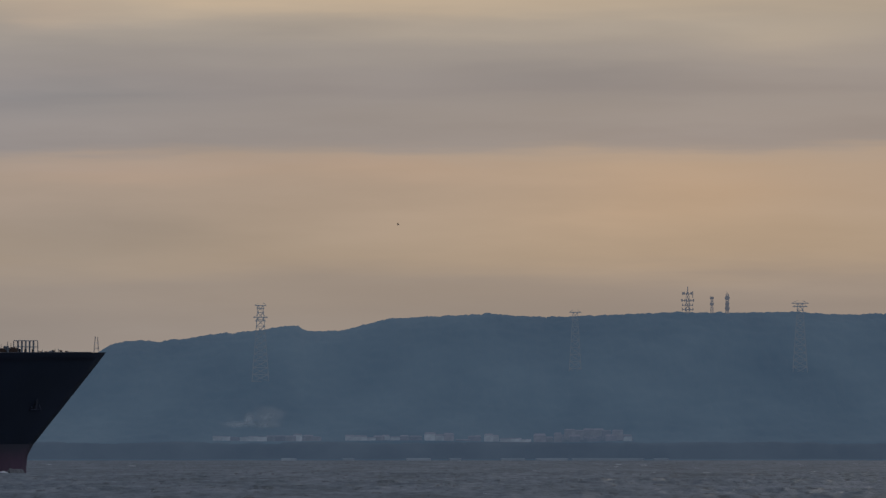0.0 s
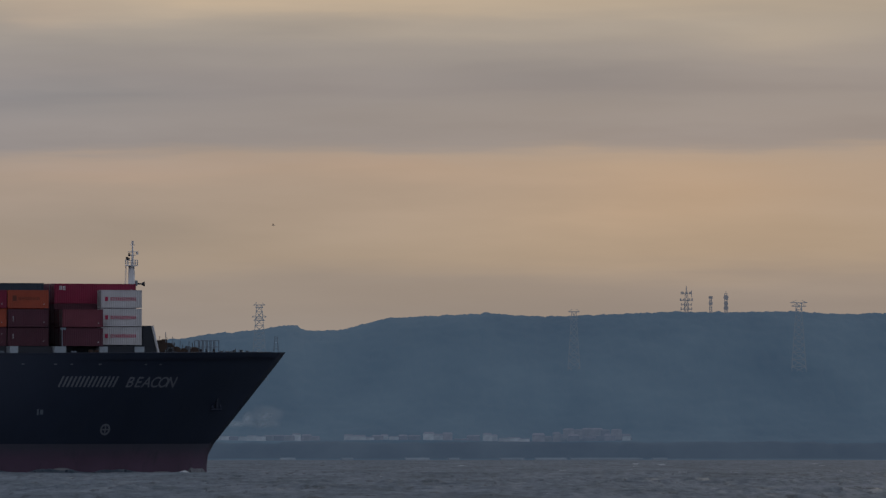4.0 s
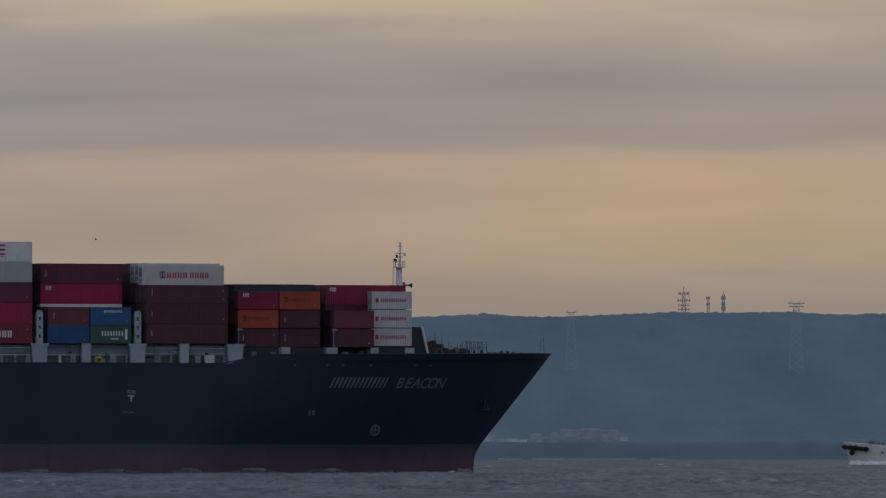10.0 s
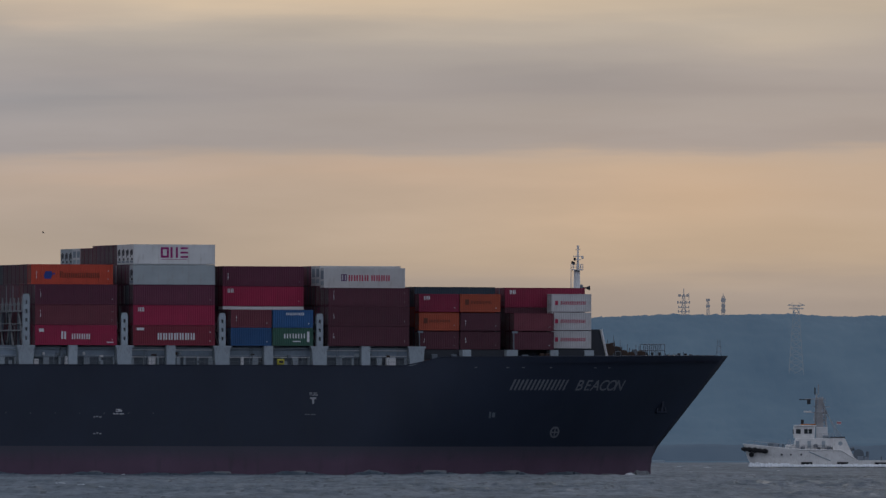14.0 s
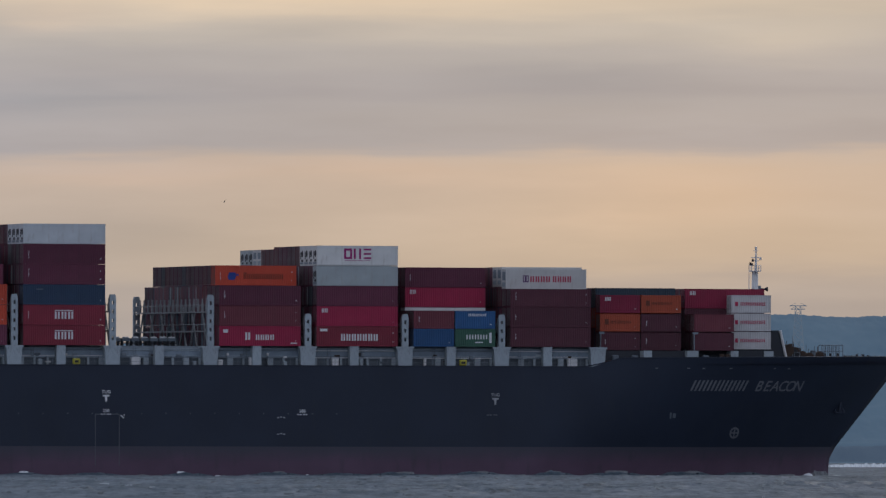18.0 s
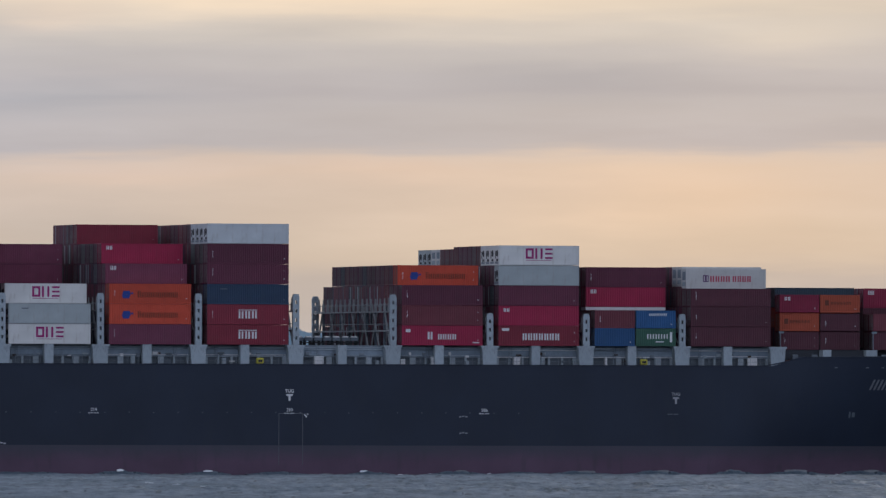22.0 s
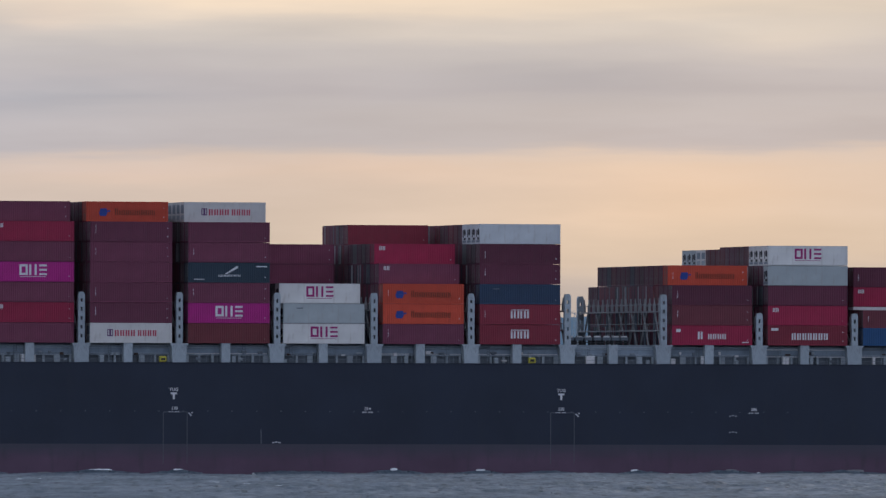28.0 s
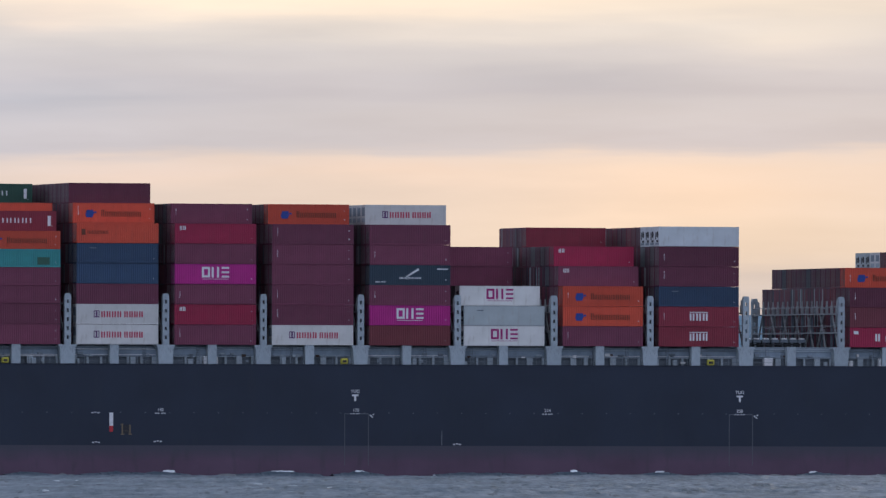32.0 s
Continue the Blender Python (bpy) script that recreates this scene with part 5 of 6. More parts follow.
    # winches
    for s, w in ((194.6, 12.0), (197.0, BEAM - 14.0)):
        winch = thing("mooring_winch", "dark steel mooring winch with wound rope drum", "winch", "mooring gear")
        MOVERS.append((winch, pose(s + 0.0176 * w, w, fd - 0.6)))
        part("bed", box_bm(-1.1, 1.2, -1.6, 1.6, 0.05, 1.0), "gear_dark", winch)
        for y in (-1.4, -0.1, 1.3):
            part("flange", bar_bm((0, y, 1.9), (0, y + 0.1, 1.9), 1.15, 16), "gear_dark", winch)
        part("drum", bar_bm((0, -1.29, 1.9), (0, 1.29, 1.9), 0.8, 14), "gear_brown", winch, "drum wound with brown rope")
        part("motor", box_bm(0.9, 1.9, -1.0, 0.3, 0.9, 1.9, bevel=0.15), "gear_dark", winch)
        part("brake_lever", bar_bm((-0.7, -1.55, 1.0), (-1.0, -1.55, 2.9), 0.05, 5), "ship_grey_mid", winch)
        for i in range(4):
            part("guard", bar_bm((-1.2 + 0.75 * i, -1.7, 0.6), (-1.2 + 0.75 * i, -1.7, 2.4), 0.035, 5), "ship_grey_mid", winch)
        part("guard_rail", bar_bm((-1.2, -1.7, 2.4), (1.05, -1.7, 2.4), 0.035, 5), "ship_grey_mid", winch)
    for s, w, r, h in ((197.6, 13.2, 0.3, 1.5), (199.2, 13.6, 0.4, 1.3), (196.6, 13.0, 0.25, 1.6), (204.2, 15.2, 0.2, 1.1), (205.0, 15.6, 0.2, 1.1), (206.6, 17.6, 0.18, 1.3), (208.1, 19.3, 0.2, 1.3), (209.2, 20.4, 0.18, 1.2), (210.6, 21.5, 0.15, 1.1)):
        bit = thing("bollard", "dark steel mooring bollard on the foredeck", "bollard", "mooring gear")
        MOVERS.append((bit, pose(s + 0.0176 * w, w, fd - 0.55)))
        h += 0.7
        part("post", bar_bm((0, 0, 0), (0, 0, h), r, 10), "gear_dark" if r < 0.3 else "gear_brown", bit)
        part("cap", bar_bm((0, 0, h), (0, 0, h + 0.1), r * 1.25, 10), "gear_brown", bit)
    r6 = random.Random(8)
    for s, w, l, h in ((194.0, 10.5, 0.8, 3.4), (195.4, 11.6, 0.7, 2.9), (196.6, 12.2, 0.5, 2.2), (198.0, 12.8, 0.8, 1.9), (199.7, 13.4, 0.7, 2.1), (203.9, 15.0, 0.4, 1.0),
                       (205.8, 17.0, 0.4, 1.0), (207.3, 18.9, 0.35, 1.1), (209.6, 20.6, 0.3, 0.9)):
        h += 1.1
        gear = thing("windlass_unit", "dark greasy machinery housing on the foredeck", "machinery", "mooring gear")
        MOVERS.append((gear, pose(s + 0.0176 * w, w, fd - 0.55)))
        part("housing", box_bm(-l, l, -0.6, 0.6, 0, h * 0.6, bevel=0.15), r6.choice(("gear_dark", "gear_brown", "gear_dark")), gear)
        part("drum", bar_bm((-l * 0.3, -0.8, h * 0.58), (-l * 0.3, 0.8, h * 0.58), h * 0.2, 12), "gear_brown", gear)
        part("gearbox", box_bm(l * 0.1, l * 0.95, -0.5, 0.2, h * 0.6, h * r6.uniform(0.72, 0.95), bevel=0.08), r6.choice(("gear_dark", "gear_brown", "ship_grey_dark")), gear)
        part("lever", bar_bm((l * 0.6, -0.65, h * 0.3), (l * r6.uniform(0.5, 1.1), -0.65, h * r6.uniform(0.9, 1.1)), 0.05, 5), "ship_grey_mid", gear)
        part("lever", bar_bm((-l * 0.7, -0.65, h * 0.3), (-l * r6.uniform(0.5, 1.1), -0.65, h * r6.uniform(0.85, 1.05)), 0.04, 5), "gear_brown", gear)
    # open cage of rails round the chain stoppers
    cage = thing("rail_cage", "open framework of thin steel rails on the foredeck", "frame")
    MOVERS.append((cage, pose(200.85, 14.2, fd - 0.5)))
    for i in range(6):
        for y in (0, 3.0):
            part("upright", bar_bm((i * 0.58, y, 0), (i * 0.58, y, 3.4), 0.07, 5), "ship_grey_mid", cage)
    for z in (1.6, 2.5, 3.4):
        for y in (0, 3.0):
            part("rail", bar_bm((0, y, z), (2.9, y, z), 0.06, 5), "ship_grey_mid", cage)
    for x in (0.5, 1.4, 1.95, 2.5):
        part("valve", box_bm(x - 0.15, x + 0.15, 1.2, 1.6, 0.02, 2.2 if x != 1.95 else 1.5, bevel=0.05), "dark_unit", cage)
    jack = thing("jackstaff", "thin lattice jackstaff at the stem head", "mast")
    MOVERS.append((jack, pose(214.6, c, 16.5)))
    for x, y in ((-0.45, -0.3), (0.45, -0.3), (-0.45, 0.3), (0.45, 0.3)):
        part("leg", bar_bm((x, y, 0), (x * 0.35, y * 0.35, 3.3), 0.028, 5), "ship_grey_mid", jack)
    for z in (0.8, 1.6, 2.4):
        q = 0.45 * (1 - 0.8 * z / 3.3)
        part("rung", bar_bm((-q, -0.2, z), (q, -0.2, z), 0.045, 5), "ship_grey", jack)
    # lashing gear lying on the empty bay
    for x in (90.9, 92.3, 93.7, 95.1, 96.5, 97.9, 99.2):
        gear = part("lashing_bin", box_bm(x - 0.6, x + 0.6, 6.0, 7.6, SEAT + 0.62, SEAT + 1.1, bevel=0.05), "ship_grey_dark", ship, "dark steel lashing bin on the empty hatch")
        part("lid", box_bm(x - 0.42, x + 0.42, 5.95, 6.6, SEAT + 1.1, SEAT + 1.3, bevel=0.06), "ship_white", gear, "off-white lid")
        for a in (-0.5, 0.35):
            part("foot", box_bm(x + a, x + a + 0.15, 6.1, 7.5, SEAT - 0.04, SEAT + 0.62), "gear_dark", gear)
    part("bin_rack", box_bm(90.2, 99.9, 6.2, 7.4, SEAT + 0.3, SEAT + 0.45), "gear_dark", ship)


build_forecastle()

# ---------------------------------------------------------------- foam on the water


def foam_bm(length, width, height, seed, bm=None, at=(0, 0), yaw=0.0, lift=0.0):
    """A low ragged ridge of broken water."""
    bm = bm or bmesh.new()
    n = max(4, int(length / 0.35))
    c, sn = math.cos(yaw), math.sin(yaw)
    prev = None
    for i in range(n + 1):
        u = i / n
        env = math.sin(math.pi * min(1, max(0, u))) ** 0.5
        h = height * env * (0.35 + 0.9 * abs(noise.noise((i * 0.9, seed, 0.3)))) + 0.02
        wv = width * env * (0.5 + 0.7 * abs(noise.noise((i * 0.6, seed, 4.1)))) + 0.03
        off = noise.noise((i * 0.5, seed, 9.0)) * width * 0.5
        x = (u - 0.5) * length
        line = []
        for y, z in ((-wv, -0.25), (-wv * 0.5, h * 0.7), (0, h), (wv, -0.25)):
            yy = y + off
            line.append(bm.verts.new((at[0] + x * c - yy * sn, at[1] + x * sn + yy * c, z + lift)))
        if prev:
            for a in range(3):
                bm.faces.new((prev[a], line[a], line[a + 1], prev[a + 1]))
        prev = line
    return bm


def lap_bm(length, width, height, seed):
    """A rounded wave whose back leans on the hull, with an uneven top."""
    bm = bmesh.new()
    n = int(length / 0.4)
    prev = None
    for i in range(n + 1):
        u = i / n
        env = math.sin(math.pi * u) ** 1.6
        h = height * env * (0.75 + 0.5 * noise.noise((i * 0.22, seed, 1.3)) + 0.3 * noise.noise((i * 0.7, seed, 2.3)))
        x = (u - 0.5) * length
        line = [bm.verts.new((x, width * y, -0.3 + (h + 0.3) * z)) for y, z in ((-1.6, 0), (-0.9, 0.4), (-0.35, 0.88), (0, 1), (0.45, 0.9), (1.2, 0))]
        if prev:
            for a in range(5):
                bm.faces.new((prev[a], line[a], line[a + 1], prev[a + 1]))
        prev = line
    return bm


def build_foam():
    bow = thing("bow_wave", "low grey-white bow wave curling at the ship's stem", "foam")
    part("crest", foam_bm(3.2, 0.6, 0.95, 1.0), "foam_grey", bow, at=pose(0.3, 0, 0))
    part("wash", foam_bm(1.8, 0.4, 0.32, 2.0), "foam", bow, at=pose(-2.6, -0.9, -0.1))
    part("wash", foam_bm(3.0, 0.4, 0.16, 3.0), "foam_grey", bow, at=pose(-6.6, -0.8, -0.1))
    MOVERS.append((bow, pose(201.2, 18.6, 0, 0, 0, 24)))
    r2 = random.Random(5)
    spots = [190, 186, 181, 172, 166, 160, 151, 147, 139, 133, 127, 118, 111, 104, 95, 92, 84, 70, 66, 58, 47, 40, 33, 26, 19, 8, 3, -3, -12, -20]
    for i, s in enumerate(spots):
        s += r2.uniform(-3, 3)
        ln = r2.uniform(0.8, 2.8)
        wash = thing("wash", "broken white wash along the ship's waterline", "foam", "wash along the hull")
        kind_ = "foam" if r2.random() < 0.45 else "foam_grey"
        part("crest", foam_bm(ln, 0.25, r2.uniform(0.1, 0.3), 10.0 + i), kind_, wash)
        part("crest", foam_bm(ln * 0.7, 0.2, r2.uniform(0.05, 0.15), 60.0 + i), "foam_grey", wash, at=pose(ln * 0.9, -0.3, 0))
        MOVERS.append((wash, pose(s, side(s, 0) - 0.7, -0.22)))
    for i, s in enumerate((109.3, 113.4, 114.6, 123.9)):
        wash = thing("wash", "broken white wash along the ship's waterline", "foam", "wash along the hull")
        part("crest", foam_bm(r2.uniform(1.6, 3.0), 0.25, r2.uniform(0.12, 0.24), 110.0 + i), "foam", wash)
        part("crest", foam_bm(r2.uniform(1.5, 2.5), 0.3, r2.uniform(0.06, 0.14), 130.0 + i), "foam_grey", wash, at=pose(0.6, -0.4, 0))
        MOVERS.append((wash, pose(s, side(s, 0) - 0.7, -0.2)))
    # unbroken waves lapping up the plating between the patches of wash
    for i, s in enumerate((186, 176, 163, 155, 142, 131, 122, 115, 99, 88, 77, 62, 51, 44, 29, 15, 1, -9, -22)):
        s += r2.uniform(-3, 3)
        ln, tall = r2.uniform(7, 14), r2.uniform(0.35, 0.75)
        lap = thing("hull_wave", "smooth grey-blue wave lapping at the ship's side", "wave", "waves along the hull")
        part("crest", lap_bm(ln, 1.1, tall, 200.0 + i), "sea", lap, smooth=True)
        if tall > 0.5:
            part("foam", foam_bm(ln * r2.uniform(0.12, 0.3), 0.2, 0.16, 230.0 + i), "foam" if i > 7 else "foam_grey", lap, at=pose(r2.uniform(-0.15, 0.15) * ln, -0.25, tall * 0.8))
        MOVERS.append((lap, pose(s, side(s, 0) - 0.9, -0.12)))
    bm = bmesh.new()
    for i in range(110):
        y = r2.uniform(790, 1840) if i < 75 else r2.uniform(1900, 3300)
        half = 0.0345 * y + 25
        x = r2.uniform(-half - 30, half)
        foam_bm(r2.uniform(0.3, 1.1) * (1 if y < 1900 else 1.8), 0.12, r2.uniform(0.03, 0.1), 40.0 + i, bm, (x, y), r2.uniform(-0.4, 0.4), wave(x, y) - 0.36)
    caps = new("whitecaps", mesh_of("whitecaps", bm, "foam"))
    return tagged(caps, "scattered small white wave crests on the sea", "foam", kind="stuff")


caps = build_foam()

# ---------------------------------------------------------------- white tug
TUG_X, TUG_Y, TUG_SPEED = 151.6, 3020.0, 5.8


def tug_pose(t):
    return pose(TUG_X - TUG_SPEED * t, TUG_Y, 0, 0, 0, 180)


def tug_half(x):
    """Half breadth of the tug's deck x metres aft of the stem."""
    u = max(0.0, min(1.0, x / 11.0))
    return 4.6 * (1 - (1 - u) ** 2.2) * (1 if x < 34 else 1 - 0.15 * (x - 34) / 7)


def tug_sheer(x):
    for (x0, h0), (x1, h1) in zip(TUG_SHEER, TUG_SHEER[1:]):
        if x <= x1:
            return h0 + (h1 - h0) * (x - x0) / (x1 - x0)
    return 1.2


TUG_SHEER = ((0, 4.9), (6, 4.3), (13.2, 3.6), (22.5, 3.5), (26.2, 1.2), (41, 1.2))


def build_tug():
    tug = thing("tug", "white harbour tug under way with black bow fender", "boat", at=tug_pose(0))
    bm = bmesh.new()
    xs = spaced((0, 12, 1), (12, 41, 1.45))
    prof = ((-0.8, 0.72), (0.4, 0.84), (0.7, 0.93), (1.0, 1.0))
    loops = []
    for sgn in (1, -1):
        rows_ = []
        for k, (lv, wf) in enumerate(prof):
            line = []
            for x in xs:
                z = tug_sheer(x) * lv if lv > 0 else lv
                rake = 1.4 * (1 - lv) * max(0, 1 - x / 8) if lv > 0 else 2.2 * max(0, 1 - x / 8)
                wf2 = wf + (1 - wf) * 0.85 * min(1.0, max(0.0, (x - 7) / 7))
                line.append(bm.verts.new((-x - rake, sgn * tug_half(x) * wf2, z)))
            rows_.append(line)
        for r0, r1 in zip(rows_, rows_[1:]):
            for i in range(len(xs) - 1):
                q = (r0[i], r0[i + 1], r1[i + 1], r1[i])
                bm.faces.new(q if sgn > 0 else q[::-1])
        loops.append(rows_)
    for i in range(len(xs) - 1):
        a, b = loops[0][-1], loops[1][-1]
        bm.faces.new((a[i], a[i + 1], b[i + 1], b[i]))
    for k in range(len(prof) - 1):
        bm.faces.new((loops[0][k][-1], loops[1][k][-1], loops[1][k + 1][-1], loops[0][k + 1][-1]))
    bmesh.ops.remove_doubles(bm, verts=bm.verts, dist=0.01)
    bmesh.ops.recalc_face_normals(bm, faces=bm.faces)
    hull = part("hull", bm, "tug_white", tug, smooth=False)
    # bow fender: stacked black rubber rolls
    for sgn in (1, -1):
        for i in range(5):
            x0, x1 = i * 1.15, (i + 1) * 1.15
            bm = bmesh.new()
            xm, g = 0.5 * (x0 + x1), 0.62 + 0.07 * ((i * 7) % 3 - 1)
            z0, z1 = 3.85 - 0.12 * i, 3.73 - 0.12 * i
            pa, pm, pb = [(-x + 0.3, sgn * (tug_half(x) + 0.15), z) for x, z in ((x0, z0), (xm, 0.5 * (z0 + z1)), (x1, z1))]
            add_bar(bm, pa, pm, g * 0.68, 8, g)
            add_bar(bm, pm, pb, g, 8, g * 0.68)
            part("bow_fender", bm, "rubber", tug, "thick black rubber bow fender")
    part("fender_knob", bar_bm((-1.8, tug_half(2) * 0.9 + 0.2, 2.5), (-1.8, tug_half(2) * 0.9 + 0.6, 2.5), 0.6, 10), "rubber", tug)
    for x in (14.5, 22.8, 31.5):
        part("side_fender", bar_bm((-x + 1.3, tug_half(x) * 0.9 + 0.12, 0.55), (-x - 1.3, tug_half(x) * 0.9 + 0.12, 0.55), 0.35, 8), "rubber", tug)
    for i in range(4):
        x = 37.0 + i * 1.15
        bm = bmesh.new()
        add_bar(bm, (-x, 3.9, 1.0), (-x, 4.4, 1.0), 0.62, 12)
        part("tyre", bm, "rubber", tug, "old black tyre fender")
    for x in (8.7, 10.8, 13.2):
        part("porthole", bar_bm((-x, tug_half(x) * 0.9, 2.5), (-x, tug_half(x) * 1.0 - 0.02, 2.5), 0.22, 10), "glass", hull)
    part("rubbing_strake", bar_bm((-15, 4.62, 3.2), (-20, 4.5, 1.1), 0.14, 6), "ship_grey", hull)
    # houses
    bm = bmesh.new()
    add_box(bm, -20.8, -10.9, -3.3, 3.3, 1.0, 6.3, bevel=0.12)
    for v in bm.verts:
        if v.co.x > -11.3 and v.co.z > 5:
            v.co.x -= 1.1
    deckhouse = part("deckhouse", bm, "tug_white", tug)
    for x in (12.4, 15.1, 18.4):
        part("door", box_bm(-x - 0.4, -x + 0.4, 3.3, 3.34, 4.0, 5.7), "ship_grey", deckhouse)
    for i, x in enumerate((13.6, 16.6, 19.6)):
        part("vent", box_bm(-x - 0.5, -x + 0.5, 3.3, 3.55, 3.6 + 0.5 * (i % 2), 4.4 + 0.5 * (i % 2), bevel=0.06), "ship_grey_dark", deckhouse)
    part("companion", box_bm(-11.8, -9.7, -2.4, 2.4, 3.3, 4.9, bevel=0.3), "tug_white", deckhouse)
    wheel = part("wheelhouse", box_bm(-16.5, -11.5, -2.6, 2.6, 6.3, 9.0, taper=0.15, bevel=0.12), "tug_white", tug)
    for x, w in ((12.05, 1.1), (13.95, 0.85), (14.95, 0.85)):
        part("window", box_bm(-x - w, -x, 2.58, 2.66, 7.35, 8.45), "glass", wheel)
    for i in range(4):
        y = -2.2 + i * 1.15
        part("window", box_bm(-11.6, -11.4, y, y + 0.95, 7.35, 8.45), "glass", wheel)
    part("roof", box_bm(-16.8, -11.7, -2.9, 2.9, 9.0, 9.35, bevel=0.1), "tug_white", wheel)
    part("roof_box", box_bm(-16.6, -13.2, -2.0, 2.0, 9.35, 9.6, bevel=0.06), "tug_orange", wheel, "dull orange box on the wheelhouse roof")
    part("searchlight", bar_bm((-13.6, 0, 9.35), (-13.6, 0, 10.6), 0.33, 8), "dark_unit", wheel)
    part("mast_house", box_bm(-19.4, -16.75, -1.5, 1.5, 6.3, 8.9, bevel=0.1), "ship_white", tug)
    # mast: a broad pale frame with platforms, radars and aerials
    mast = part("mast", bar_bm((-16.6, 0, 8.8), (-16.9, 0, 16.6), 0.24, 8, 0.18), "tug_mast", tug, "dull grey steel frame mast")
    part("mast_leg", bar_bm((-19.2, 0.5, 8.8), (-18.2, 0.2, 15.9), 0.2, 8, 0.15), "tug_mast", mast)
    part("mast_leg", bar_bm((-18.2, -0.6, 8.8), (-17.6, -0.2, 15.9), 0.2, 8, 0.15), "tug_mast", mast)
    for i in range(8):
        z = 9.4 + i * 0.85
        part("mast_panel", box_bm(-19.0 + i * 0.08, -16.6, -0.25, 0.25, z, z + (0.2 if i % 2 else 0.1)), "tug_mast", mast)
    bm = bmesh.new()
    add_box(bm, -18.5, -16.9, -0.45, 0.45, 8.8, 15.4)
    for v in bm.verts:
        if v.co.z > 12:
            v.co.x = -17.6 + 0.55 * (v.co.x + 17.6)
    part("trunk", bm, "tug_mast", mast, "plated grey mast trunk")
    for z, w in ((10.4, 1.5), (11.4, 1.3), (14.3, 1.2)):
        part("platform", box_bm(-17.7 - w, -17.7 + w, -0.7, 0.7, z, z + 0.12), "tug_mast", mast)
        for q in (-1, -0.3, 0.4, 1):
            part("rail_post", bar_bm((-17.7 + q * w, 0.7, z + 0.1), (-17.7 + q * w, 0.7, z + 0.9), 0.05, 4), "tug_mast", mast)
        part("hand_rail", bar_bm((-17.7 - w, 0.7, z + 0.9), (-17.7 + w, 0.7, z + 0.9), 0.05, 4), "tug_mast", mast)
    for z, a, c in ((15.3, -18.9, -14.2), (13.5, -20.0, -16.0), (12.2, -18.4, -14.4)):
        part("platform", box_bm(a, c, -0.6, 0.6, z, z + 0.14), "tug_mast", mast)
    part("radar", box_bm(-15.4, -12.9, -0.2, 0.2, 15.15, 15.35), "dark_unit", mast, "dark radar scanner bar")
    part("radar_drive", box_bm(-15.5, -14.7, -0.35, 0.35, 14.2, 15.3), "dark_unit", mast)
    part("radar", box_bm(-15.7, -13.9, -0.2, 0.2, 12.34, 12.6), "tug_white", mast)
    part("antenna", bar_bm((-17.3, 0, 16.4), (-17.3, 0, 18.7), 0.13, 5), "tug_mast", mast)
    part("antenna", bar_bm((-16.5, 0, 16.4), (-16.5, 0, 18.0), 0.16, 5), "dark_unit", mast)
    part("siren", box_bm(-19.3, -18.5, -0.3, 0.3, 11.9, 12.8, bevel=0.1), "dark_unit", mast)
    for i in range(4):
        part("stay", bar_bm((-18.0, 0.3, 15.8 - i * 0.7), (-21.5 - i * 0.5, 1.6, 6.3), 0.04, 4), "tug_mast", mast)
    for i in range(7):
        z = 9.6 + i * 0.9
        part("mast_brace", bar_bm((-19.0 + i * 0.12, 0.3, z), (-16.7, 0.1, z + 0.85), 0.1, 5), "tug_mast", mast)
    # rails and clutter on the upper decks
    for x0, x1, z in ((-20.6, -16.9, 6.35), (-11.4, -10.2, 4.9), (-20.0, -11.0, 3.7)):
        n = max(2, round((x1 - x0) / 0.9))
        for i in range(n + 1):
            x = x0 + (x1 - x0) * i / n
            part("rail_post", bar_bm((x, 3.6, z - 0.1), (x, 3.6, z + 1.0), 0.05, 5), "tug_mast", deckhouse)
        for q in (0.5, 1.0):
            part("hand_rail", bar_bm((x0, 3.6, z + q), (x1, 3.6, z + q), 0.045, 5), "tug_mast", deckhouse)
    for x, z, w in ((-17.3, 3.6, 0.5), (-18.9, 3.6, 0.35), (-20.2, 3.6, 0.45), (-10.6, 3.5, 0.4), (-7.4, 4.2, 0.55), (-26.9, 1.1, 0.7), (-28.3, 1.1, 0.5)):
        part("deck_locker", box_bm(x - w, x + w, 2.6, 3.3, z - 0.2, z + 0.3 + w, bevel=0.1), "ship_grey_mid", tug)
    part("life_raft", bar_bm((-18.2, 2.8, 6.7), (-19.6, 2.8, 6.7), 0.4, 10), "ship_grey", tug, "grey life raft canister")
    # funnel casings, raked aft
    fun = part("funnel", box_bm(-23.2, -20.8, -1.5, 1.5, 3.4, 5.8), "tug_white", tug)
    for y0, y1 in ((1.4, 3.2), (-3.2, -1.4)):
        bm = bmesh.new()
        add_box(bm, -25.9, -20.2, y0, y1, 1.0, 6.4)
        for v in bm.verts:
            if v.co.x < -24 and v.co.z > 5:
                v.co.x = -23.3
        part("casing", bm, "tug_white", fun)
        part("cap", box_bm(-23.4, -20.1, y0 - 0.1, y1 + 0.1, 6.4, 6.65), "dark_unit", fun)
    part("emblem", bar_bm((-22.3, 3.19, 5.1), (-22.3, 3.23, 5.1), 0.5, 12), "ship_grey", fun)
    part("boom", bar_bm((-24.0, 1.0, 3.6), (-25.6, 1.0, 3.9), 0.42, 8), "ship_grey_dark", tug)
    # aft deck gear
    for x, h, r in ((26.8, 1.9, 0.45), (28.0, 0.9, 0.7), (31.9, 0.9, 0.2), (36.2, 0.9, 0.35), (37.0, 1.3, 0.2)):
        part("towing_gear", bar_bm((-x, 0.6, 1.15), (-x, 0.6, 1.2 + h), r, 8), "ship_grey_dark", tug)
